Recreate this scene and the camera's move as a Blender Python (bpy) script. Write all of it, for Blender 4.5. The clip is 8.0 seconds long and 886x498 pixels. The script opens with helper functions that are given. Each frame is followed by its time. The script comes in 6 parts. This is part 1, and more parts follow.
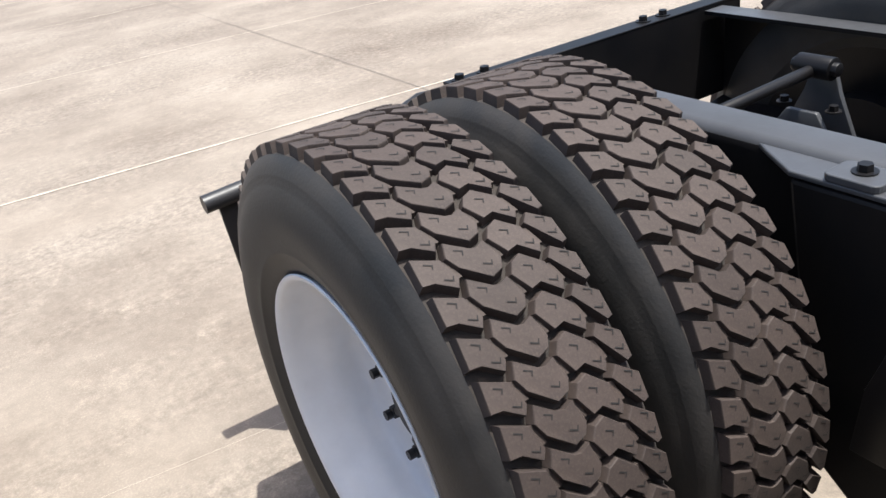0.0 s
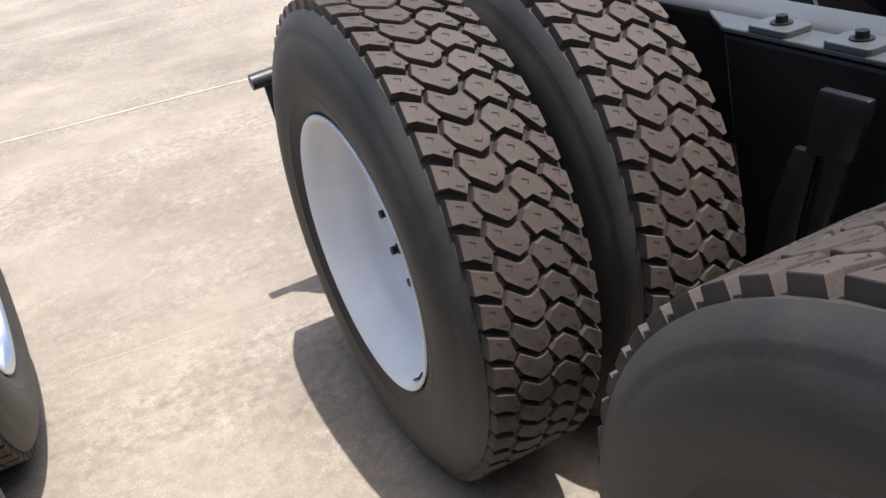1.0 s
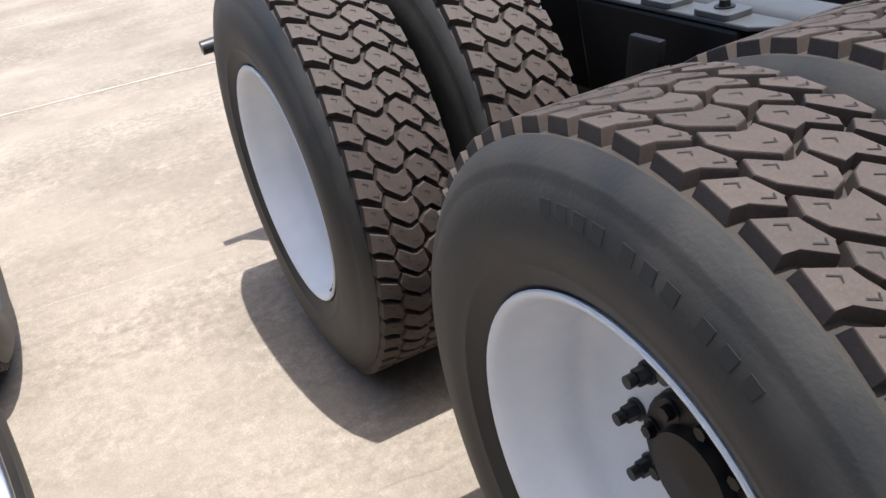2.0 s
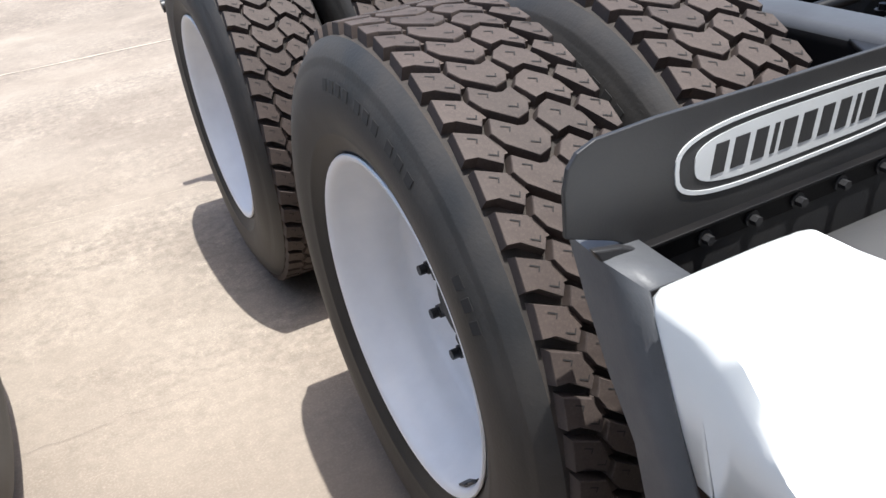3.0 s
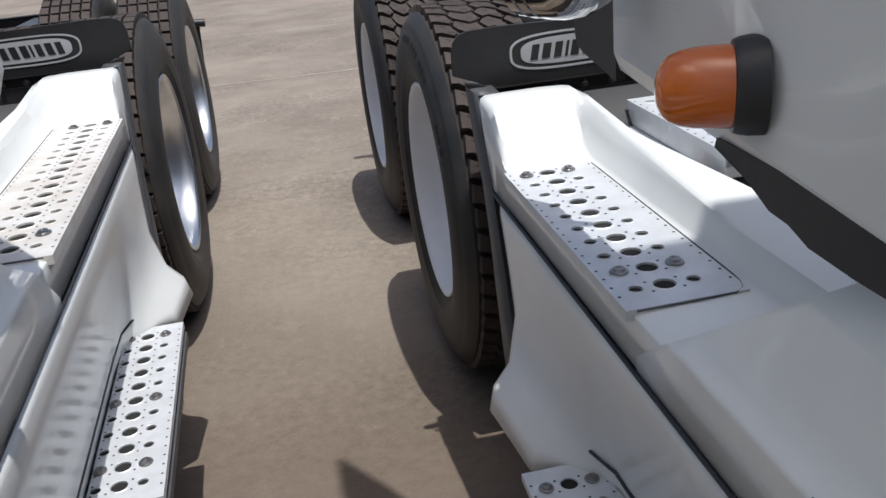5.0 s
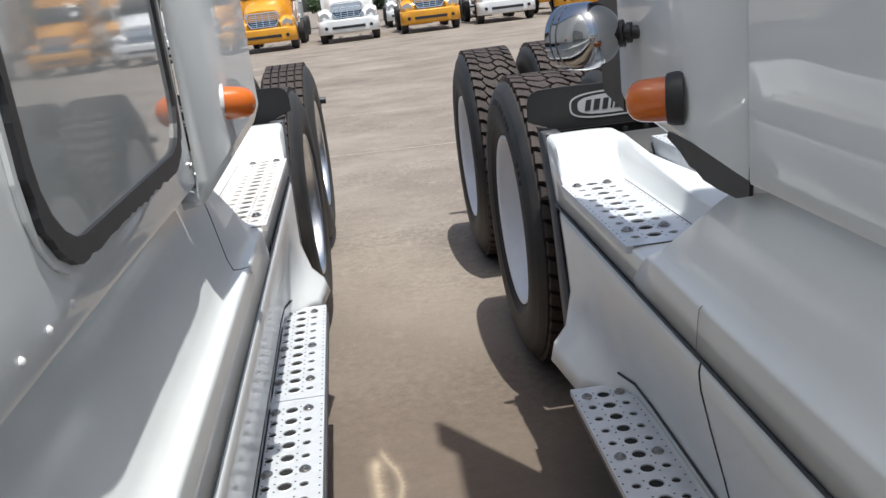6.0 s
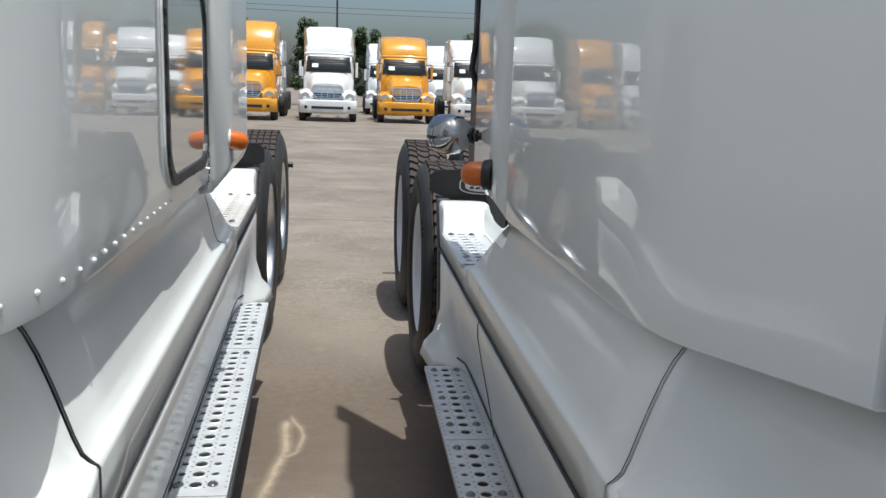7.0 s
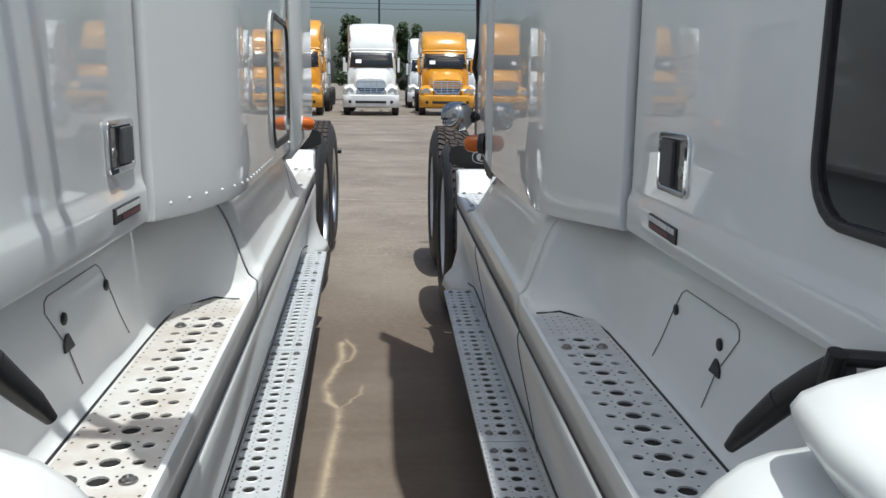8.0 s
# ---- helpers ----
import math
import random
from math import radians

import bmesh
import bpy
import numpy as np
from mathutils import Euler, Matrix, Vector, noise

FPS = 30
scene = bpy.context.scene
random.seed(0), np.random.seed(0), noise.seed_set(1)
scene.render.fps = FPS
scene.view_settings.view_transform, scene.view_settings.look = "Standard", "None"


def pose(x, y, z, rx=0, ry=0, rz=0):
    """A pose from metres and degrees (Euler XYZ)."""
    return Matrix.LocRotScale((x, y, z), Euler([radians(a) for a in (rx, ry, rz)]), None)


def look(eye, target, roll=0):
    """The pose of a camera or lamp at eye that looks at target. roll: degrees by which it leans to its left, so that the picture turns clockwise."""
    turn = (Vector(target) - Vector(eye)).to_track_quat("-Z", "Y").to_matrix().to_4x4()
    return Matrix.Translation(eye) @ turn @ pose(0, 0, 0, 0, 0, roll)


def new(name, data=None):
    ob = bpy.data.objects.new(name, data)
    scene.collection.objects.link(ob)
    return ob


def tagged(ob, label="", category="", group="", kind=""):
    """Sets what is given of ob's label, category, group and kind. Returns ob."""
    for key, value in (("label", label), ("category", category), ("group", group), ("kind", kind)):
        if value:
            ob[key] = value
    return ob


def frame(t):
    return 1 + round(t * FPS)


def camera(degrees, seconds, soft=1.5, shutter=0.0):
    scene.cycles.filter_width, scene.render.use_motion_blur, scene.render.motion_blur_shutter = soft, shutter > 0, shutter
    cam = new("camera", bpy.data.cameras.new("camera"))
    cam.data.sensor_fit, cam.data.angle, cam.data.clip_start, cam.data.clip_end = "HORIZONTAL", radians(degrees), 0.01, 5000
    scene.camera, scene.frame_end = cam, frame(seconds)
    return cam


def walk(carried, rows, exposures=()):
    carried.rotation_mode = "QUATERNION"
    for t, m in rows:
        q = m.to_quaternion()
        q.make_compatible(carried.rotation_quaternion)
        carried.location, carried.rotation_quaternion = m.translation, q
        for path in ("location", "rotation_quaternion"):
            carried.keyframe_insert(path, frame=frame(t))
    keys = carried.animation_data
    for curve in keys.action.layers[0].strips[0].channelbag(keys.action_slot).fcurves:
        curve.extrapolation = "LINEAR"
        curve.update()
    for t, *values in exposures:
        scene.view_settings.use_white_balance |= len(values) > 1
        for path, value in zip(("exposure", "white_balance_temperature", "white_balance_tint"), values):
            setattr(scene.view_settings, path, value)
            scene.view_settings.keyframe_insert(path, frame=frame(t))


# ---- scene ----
cam = camera(56.0, 8.0)
PATH = [
    (0, (-0.3491, 0.2072, 1.4289), (0.5148, 1.7628, 0.5157), -8.63),
    (0.2, (-0.3354, 0.1514, 1.4082), (0.4467, 1.7190, 0.4434), -9.11),
    (0.5, (-0.3403, 0.0580, 1.3783), (0.3853, 1.6377, 0.3893), -9.51),
    (0.7, (-0.3752, -0.0166, 1.3660), (0.3083, 1.5805, 0.3749), -11.95),
    (1, (-0.3967, -0.1784, 1.3357), (0.2767, 1.4369, 0.3675), -9.93),
    (1.2, (-0.4221, -0.2569, 1.3212), (0.2891, 1.3315, 0.3358), -8.49),
    (1.5, (-0.4317, -0.3854, 1.3283), (0.3179, 1.1919, 0.3535), -7.79),
    (1.7, (-0.4210, -0.4650, 1.3280), (0.2991, 1.1233, 0.3488), -9.20),
    (2.8, (-0.3440, -0.9977, 1.3051), (0.3061, 0.6338, 0.3483), -8.69),
    (3, (-0.3334, -1.1075, 1.3046), (0.3441, 0.4959, 0.3197), -8.05),
    (3.2, (-0.3146, -1.2043, 1.2908), (0.3310, 0.4055, 0.2951), -6.53),
    (3.5, (-0.2696, -1.3296, 1.2770), (0.3746, 0.3517, 0.4060), -5.01),
    (3.7, (-0.2535, -1.4162, 1.2726), (0.3432, 0.2912, 0.4189), -3.62),
    (4, (-0.2644, -1.5699, 1.2852), (0.2440, 0.1772, 0.4551), -5.68),
    (4.2, (-0.2770, -1.6836, 1.2633), (0.1937, 0.0677, 0.4199), -7.38),
    (4.5, (-0.3151, -1.9007, 1.2925), (0.0415, -0.1389, 0.4155), -8.31),
    (4.7, (-0.3010, -2.0210, 1.2850), (0.0340, -0.2400, 0.4390), -7.30),
    (5.8, (-0.3710, -2.6922, 1.2785), (-0.2282, -0.8024, 0.6396), -5.50),
    (6, (-0.3977, -2.8420, 1.3036), (-0.2851, -0.9317, 0.7222), -6.88),
    (6.2, (-0.4033, -3.0207, 1.3066), (-0.3241, -1.0902, 0.7902), -5.98),
    (6.5, (-0.3685, -3.2753, 1.3034), (-0.2562, -1.3402, 0.8107), -2.33),
    (6.7, (-0.3435, -3.4859, 1.3151), (-0.1753, -1.5466, 0.8560), -0.13),
    (7, (-0.3272, -3.8341, 1.3282), (-0.0881, -1.8836, 0.9565), 1.97),
    (7.2, (-0.3251, -4.0370, 1.3390), (-0.0259, -2.0998, 0.9422), 2.74),
    (7.5, (-0.3144, -4.3298, 1.3299), (-0.0463, -2.3795, 0.9773), 1.70),
    (7.7, (-0.2998, -4.5320, 1.3221), (-0.1329, -2.5757, 0.9411), 0.94),
    (8, (-0.3019, -4.8336, 1.3382), (-0.1701, -2.8766, 0.9473), 0.64),
]
EXPOSURE = [(0.0, 0.74, 6160, 8), (0.8, 0.75, 6160, 8), (1.7, 0.86, 6110, 8), (3.0, 0.88, 6030, 8), (3.6, 0.14, 6050, 9), (4.0, -0.32, 6040, 9), (4.5, -0.36, 6040, 9), (6.0, 0.04, 6050, 7), (7.0, -0.15, 6000, 4), (8.0, -0.32, 5950, 4)]
walk(cam, [(t, look(e, g, r)) for t, e, g, r in PATH],
     exposures=EXPOSURE)



# ---- world and light ----
world = bpy.data.worlds.new("world")
scene.world = world
world.use_nodes = True
wn = world.node_tree.nodes
sky = wn.new("ShaderNodeTexSky")
sky.sky_type = "NISHITA"
sky.sun_disc = False
sky.sun_elevation = radians(76)
sky.sun_rotation = radians(147)
sky.air_density, sky.dust_density, sky.ozone_density = 1.0, 4.2, 1.0
wn["Background"].inputs["Strength"].default_value = 0.143
world.node_tree.links.new(sky.outputs["Color"], wn["Background"].inputs["Color"])

sun_data = bpy.data.lights.new("sun", "SUN")
sun_data.energy = 4.75
sun_data.angle = radians(0.55)
sun_data.color = (1.0, 0.95, 0.87)
sun = new("sun", sun_data)
sun.matrix_world = look((1.28, -1.9, 10.0), (0.0, 0.0, 0.0))


# ---- materials ----
def material(name, a, b=None, scale=8.0, rough=0.5, rough_var=0.1, metal=0.0, bump=0.0, fine=120.0, coat=0.0, specks=None, vary=0.0, spec=0.5, sharp=0.03):
    """Two colours mixed by coarse and fine noise, with roughness wear and a fine relief, in metres."""
    m = bpy.data.materials.new(name)
    m.use_nodes = True
    nt = m.node_tree
    n, link = nt.nodes, nt.links.new
    p = n["Principled BSDF"]
    geo = n.new("ShaderNodeTexCoord")
    pos = geo.outputs["Object"]
    big = n.new("ShaderNodeTexNoise")
    big.inputs["Scale"].default_value = scale
    big.inputs["Detail"].default_value = 6.0
    big.inputs["Roughness"].default_value = 0.6
    link(pos, big.inputs["Vector"])
    small = n.new("ShaderNodeTexNoise")
    small.inputs["Scale"].default_value = fine
    small.inputs["Detail"].default_value = 3.0
    link(pos, small.inputs["Vector"])
    ramp = n.new("ShaderNodeMapRange")
    ramp.inputs["From Min"].default_value, ramp.inputs["From Max"].default_value = 0.32, 0.68
    link(big.outputs["Fac"], ramp.inputs["Value"])
    mix = n.new("ShaderNodeMix")
    mix.data_type = "RGBA"
    mix.inputs["A"].default_value = (*a, 1)
    mix.inputs["B"].default_value = (*(b or [c * 0.8 for c in a]), 1)
    link(ramp.outputs["Result"], mix.inputs["Factor"])
    colour = mix.outputs["Result"]
    if specks:
        mix2 = n.new("ShaderNodeMix")
        mix2.data_type = "RGBA"
        mix2.inputs["B"].default_value = (*specks, 1)
        r2 = n.new("ShaderNodeMapRange")
        r2.inputs["From Min"].default_value, r2.inputs["From Max"].default_value = 0.48, 0.72
        link(small.outputs["Fac"], r2.inputs["Value"])
        link(r2.outputs["Result"], mix2.inputs["Factor"])
        link(colour, mix2.inputs["A"])
        colour = mix2.outputs["Result"]
    if vary:
        info = n.new("ShaderNodeObjectInfo")
        hsv = n.new("ShaderNodeHueSaturation")
        r3 = n.new("ShaderNodeMapRange")
        r3.inputs["To Min"].default_value, r3.inputs["To Max"].default_value = 1 - vary, 1 + vary
        link(info.outputs["Random"], r3.inputs["Value"])
        link(r3.outputs["Result"], hsv.inputs["Value"])
        link(colour, hsv.inputs["Color"])
        colour = hsv.outputs["Color"]
    link(colour, p.inputs["Base Color"])
    rr = n.new("ShaderNodeMapRange")
    rr.inputs["To Min"].default_value, rr.inputs["To Max"].default_value = max(rough - rough_var, 0.02), min(rough + rough_var, 1)
    link(big.outputs["Fac"], rr.inputs["Value"])
    link(rr.outputs["Result"], p.inputs["Roughness"])
    p.inputs["Metallic"].default_value = metal
    p.inputs["Specular IOR Level"].default_value = spec
    if coat:
        p.inputs["Coat Weight"].default_value = coat
        p.inputs["Coat Roughness"].default_value = sharp
    if bump:
        bp = n.new("ShaderNodeBump")
        bp.inputs["Strength"].default_value = bump
        bp.inputs["Distance"].default_value = 0.004
        link(small.outputs["Fac"], bp.inputs["Height"])
        link(bp.outputs["Normal"], p.inputs["Normal"])
    return m


WHITE = material("white_paint", (0.80, 0.81, 0.80), (0.74, 0.75, 0.74), 3, 0.40, 0.08, coat=0.55, fine=25, bump=0.004, spec=0.2, sharp=0.11)
CAB = material("white_cab_paint", (0.78, 0.79, 0.79), (0.74, 0.75, 0.75), 1.2, 0.45, 0.08, coat=0.95, fine=5, bump=0.004, spec=0.1, sharp=0.02)
RIMW = material("white_rim_paint", (0.88, 0.89, 0.91), (0.80, 0.81, 0.83), 9, 0.35, 0.1, fine=90, bump=0.03)
RUBBER = material("rubber_sidewall", (0.017, 0.017, 0.017), (0.042, 0.037, 0.033), 7, 0.58, 0.16, fine=180, bump=0.12)
TREAD = material("rubber_tread", (0.057, 0.042, 0.036), (0.039, 0.030, 0.027), 22, 0.72, 0.1, fine=300, bump=0.06, specks=(0.062, 0.047, 0.040), vary=0.15, spec=0.35)
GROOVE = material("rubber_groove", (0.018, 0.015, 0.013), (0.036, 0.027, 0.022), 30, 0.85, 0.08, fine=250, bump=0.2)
NEAR_BLACK = material("near_black", (0.012, 0.011, 0.011), (0.016, 0.015, 0.014), 30, 0.9, 0.05)
ALU = material("brushed_aluminium", (0.72, 0.73, 0.75), (0.58, 0.59, 0.61), 14, 0.32, 0.1, metal=1.0, fine=260, bump=0.06)
PLATE = material("step_plate_aluminium", (0.74, 0.75, 0.77), (0.62, 0.63, 0.64), 18, 0.50, 0.12, metal=0.4, fine=260, bump=0.05)
PLATE_DIRTY = material("weathered_step_plate", (0.78, 0.77, 0.74), (0.60, 0.54, 0.48), 11, 0.45, 0.12, metal=0.2, fine=200, bump=0.06)
CHROME = material("chrome", (0.86, 0.87, 0.88), (0.78, 0.79, 0.80), 6, 0.05, 0.03, metal=1.0)
LAMP_STEEL = material("dull_chrome", (0.50, 0.50, 0.50), (0.42, 0.42, 0.42), 6, 0.07, 0.03, metal=1.0)
STEEL = material("bolt_steel", (0.42, 0.42, 0.42), (0.26, 0.24, 0.22), 40, 0.35, 0.12, metal=1.0, fine=300, bump=0.1)
RUST = material("rusty_steel", (0.30, 0.15, 0.07), (0.45, 0.40, 0.36), 30, 0.7, 0.12, metal=0.3, fine=200, bump=0.2)
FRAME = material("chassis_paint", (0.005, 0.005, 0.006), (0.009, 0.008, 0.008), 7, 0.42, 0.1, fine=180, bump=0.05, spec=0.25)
# grey of several parts; also stands for sunlight on the black rail's top
FRAME_GREY = material("grey_paint_and_lit_rail_top", (0.062, 0.064, 0.069), (0.045, 0.046, 0.050), 6, 0.40, 0.1, fine=160, bump=0.05)
BLACK = material("black_plastic", (0.017, 0.017, 0.019), (0.026, 0.025, 0.025), 10, 0.45, 0.1, fine=300, bump=0.05)
GAP = material("panel_gap_grey", (0.24, 0.24, 0.24), (0.19, 0.19, 0.19), 9, 0.6, 0.1)
GREY_PLASTIC = material("grey_plastic", (0.085, 0.088, 0.095), (0.062, 0.064, 0.070), 12, 0.50, 0.1, fine=350, bump=0.08)
TANK = material("matt_tank_paint", (0.036, 0.036, 0.038), (0.052, 0.050, 0.049), 6, 0.68, 0.1, fine=220, bump=0.06)
SILVER = material("silver_print", (0.52, 0.53, 0.54), (0.46, 0.47, 0.48), 20, 0.45, 0.08)
AMBER = material("amber_lens", (0.70, 0.17, 0.012), (0.62, 0.13, 0.010), 10, 0.2, 0.05, coat=0.5)
RED = material("red_print", (0.14, 0.022, 0.026), (0.11, 0.018, 0.02), 10, 0.35, 0.05)
LETTER = material("white_print", (0.75, 0.75, 0.74), (0.68, 0.68, 0.67), 20, 0.4, 0.05)
GLASS_GREY = material("grey_glass", (0.42, 0.43, 0.43), (0.38, 0.39, 0.39), 3, 0.06, 0.02, coat=0.8)
GLASS_DARK = material("tinted_glass", (0.012, 0.014, 0.014), (0.016, 0.017, 0.017), 3, 0.04, 0.02, coat=0.6)
YELLOW = material("yellow_paint", (0.72, 0.33, 0.018), (0.66, 0.29, 0.015), 2, 0.22, 0.05, coat=0.6)
TYRE_FAR = material("far_rubber", (0.03, 0.029, 0.028), (0.045, 0.042, 0.04), 9, 0.8, 0.1)


# ---- building helpers ----
def part(name, bm, mat, parent=None, label="", smooth=None, bevel=0.0, thick=0.0):
    """Links a bmesh as one mesh object under a thing or a part."""
    bmesh.ops.remove_doubles(bm, verts=bm.verts, dist=1e-6)
    bmesh.ops.recalc_face_normals(bm, faces=bm.faces)
    if bevel:
        edges = [e for e in bm.edges if len(e.link_faces) == 2 and e.calc_face_angle(0) > 0.7]
        if edges:
            bmesh.ops.bevel(bm, geom=edges, offset=bevel, segments=2, affect="EDGES", profile=0.5, clamp_overlap=True)
    me = bpy.data.meshes.new(name)
    bm.to_mesh(me)
    bm.free()
    for mm in (mat if isinstance(mat, (list, tuple)) else [mat]):
        me.materials.append(mm)
    if smooth is not None:
        me.shade_smooth()
        me.set_sharp_from_angle(angle=radians(smooth))
    ob = new(name, me)
    if parent is not None:
        ob.parent = parent
    if thick:
        so = ob.modifiers.new("thickness", "SOLIDIFY")
        so.thickness = thick
        so.offset = -1.0
    if label:
        tagged(ob, label)
    return ob


def ident(u, y, z):
    return (u, y, z)


def box(bm, u0, u1, y0, y1, z0, z1, P=ident):
    vs = [bm.verts.new(P(u, y, z)) for u in (u0, u1) for y in (y0, y1) for z in (z0, z1)]
    for f in ((0, 1, 3, 2), (4, 6, 7, 5), (0, 4, 5, 1), (2, 3, 7, 6), (0, 2, 6, 4), (1, 5, 7, 3)):
        bm.faces.new([vs[i] for i in f])
    return bm


def cyl(bm, p0, p1, r0, r1=None, seg=16, caps=True):
    """A tapered round bar between two points of the world."""
    r1 = r0 if r1 is None else r1
    p0, p1 = Vector(p0), Vector(p1)
    ax = (p1 - p0).normalized()
    q = ax.orthogonal().normalized()
    w = ax.cross(q)
    rings = []
    for p, r in ((p0, r0), (p1, r1)):
        rings.append([bm.verts.new(p + (q * math.cos(a) + w * math.sin(a)) * r) for a in [2 * math.pi * i / seg for i in range(seg)]])
    for i in range(seg):
        j = (i + 1) % seg
        bm.faces.new((rings[0][i], rings[0][j], rings[1][j], rings[1][i]))
    if caps:
        bm.faces.new(rings[0][::-1])
        bm.faces.new(rings[1])
    return bm


def pipe(bm, pts, r, seg=10):
    """A bent tube along points."""
    pts = [Vector(p) for p in pts]
    prev = None
    q = None
    for i, p in enumerate(pts):
        d = ((pts[min(i + 1, len(pts) - 1)] - pts[max(i - 1, 0)])).normalized()
        q = d.orthogonal().normalized() if q is None else (q - d * q.dot(d)).normalized()
        w = d.cross(q)
        ring = [bm.verts.new(p + (q * math.cos(a) + w * math.sin(a)) * r) for a in [2 * math.pi * k / seg for k in range(seg)]]
        if prev:
            for k in range(seg):
                j = (k + 1) % seg
                bm.faces.new((prev[k], prev[j], ring[j], ring[k]))
        else:
            bm.faces.new(ring[::-1])
        prev = ring
    bm.faces.new(prev)
    return bm


def lathe(bm, profile, origin, axis, seg=48, closed=False, mats=None):
    """Turns (along, radius) points round an axis through origin."""
    o, ax = Vector(origin), Vector(axis).normalized()
    q = Vector((0, 0, 1)) if abs(ax.z) < 0.9 else Vector((0, 1, 0))
    q = (q - ax * q.dot(ax)).normalized()
    w = ax.cross(q)
    rings = []
    for a, r in profile:
        rings.append([bm.verts.new(o + ax * a + (q * math.cos(t) + w * math.sin(t)) * max(r, 1e-5)) for t in [2 * math.pi * i / seg for i in range(seg)]])
    n = len(rings)
    for k in range(n if closed else n - 1):
        r0, r1 = rings[k], rings[(k + 1) % n]
        for i in range(seg):
            j = (i + 1) % seg
            f = bm.faces.new((r0[i], r0[j], r1[j], r1[i]))
            if mats:
                f.material_index = mats[k]
    return bm


def loft(bm, sections, P=ident):
    """A skin over rows of points (u, y, z), all rows equally long."""
    rows = [[bm.verts.new(P(*p)) for p in s] for s in sections]
    for a, b in zip(rows, rows[1:]):
        for i in range(len(a) - 1):
            bm.faces.new((a[i], a[i + 1], b[i + 1], b[i]))
    return bm


def prism(bm, outline, thickness, put):
    """A flat plate: outline of (a, b), thickness c; put(a, b, c) gives the place."""
    lo = [bm.verts.new(put(a, b, 0.0)) for a, b in outline]
    hi = [bm.verts.new(put(a, b, thickness)) for a, b in outline]
    bm.faces.new(lo[::-1])
    bm.faces.new(hi)
    n = len(outline)
    for i in range(n):
        j = (i + 1) % n
        bm.faces.new((lo[i], lo[j], hi[j], hi[i]))
    return bm


def rounded(a0, a1, b0, b1, r, seg=5):
    """Outline of a rectangle with round corners."""
    out = []
    for cx, cy, s in ((a1 - r, b1 - r, 0), (a0 + r, b1 - r, 90), (a0 + r, b0 + r, 180), (a1 - r, b0 + r, 270)):
        for k in range(seg + 1):
            t = radians(s + 90 * k / seg)
            out.append((cx + r * math.cos(t), cy + r * math.sin(t)))
    return out


def ring_plate(bm, outer, inner, thickness, put):
    """A flat frame between two outlines of equal length."""
    n = len(outer)
    rows = [[bm.verts.new(put(a, b, c)) for a, b in o] for o, c in ((outer, 0), (outer, thickness), (inner, thickness), (inner, 0))]
    for r0, r1 in zip(rows, rows[1:] + rows[:1]):
        for i in range(n):
            j = (i + 1) % n
            bm.faces.new((r0[i], r0[j], r1[j], r1[i]))
    return bm


def thing(name, label, category, group="", kind=""):
    return tagged(new(name), label, category, group, kind)


def bolt(bm, base, normal, r=0.010, h=0.008, washer=True):
    """A hexagon bolt head on a washer."""
    b, n = Vector(base), Vector(normal).normalized()
    if washer:
        cyl(bm, b, b + n * 0.0025, r * 1.6, seg=14)
    cyl(bm, b + n * 0.002, b + n * h, r, r * 0.94, seg=6)
    return bm


# ---- trucks ----
AXLE_Z = 0.510


def PA(u, y, z):
    """The truck beside which the camera goes: u inwards from the fairing's edge."""
    yy = y + 0.0157 * (-0.65 - y)
    return (u + 0.041 + 0.0072 * (y + 0.65), yy, z - 0.005)


def PL(u, y, z):
    """The other truck, which stands a little askew and higher."""
    return (-0.683 - 0.034 * (y + 1.03) - u, y, z + 0.035)


GROOVE_Z = 0.744  # height of the dark joint between the upper fairing and the lower panels
AXLE_GAP = 1.298
TREAD_R = 0.508


def tread_outline(row, style):
    """Outline of one tread block, across and along, in metres."""
    if style == "rib":
        a0 = 0.004 + row * 0.0425
        return [(a0, 0.004), (a0 + 0.034, 0.0), (a0 + 0.036, 0.024), (a0 + 0.034, 0.047), (a0, 0.049), (a0 + 0.002, 0.026)]
    return [
        [(0.0055, 0.0), (0.0404, 0.0159), (0.0495, 0.0470), (0.0427, 0.0590), (0.0181, 0.0415), (0.0020, 0.0395)],
        [(0.0580, 0.0529), (0.0851, 0.0734), (0.0942, 0.0755), (0.1075, 0.0698), (0.1160, 0.1001), (0.1090, 0.1140), (0.0914, 0.1195), (0.0589, 0.0920), (0.0500, 0.0736)],
        [(0.1165, 0.0707), (0.1265, 0.0560), (0.1419, 0.0495), (0.1665, 0.0729), (0.1760, 0.1045), (0.1697, 0.1155), (0.1468, 0.0940), (0.1311, 0.0975)],
        [(0.1758, 0.1268), (0.1876, 0.1140), (0.2150, 0.1359), (0.2150, 0.1704), (0.2067, 0.1725)],
    ][row]


SIPES = (((0.0229, 0.0161), (0.0367, 0.0454)), ((0.0696, 0.0704), (0.0951, 0.1023)), ((0.1426, 0.0683), (0.1641, 0.0992)), ((0.2003, 0.1279), (0.2024, 0.1547)))
TIES = (((0.0404, 0.0175), (0.0490, 0.0455)), ((0.1085, 0.0715), (0.1155, 0.0980)), ((0.1675, 0.0750), (0.1755, 0.1030)))
block_meshes = {}


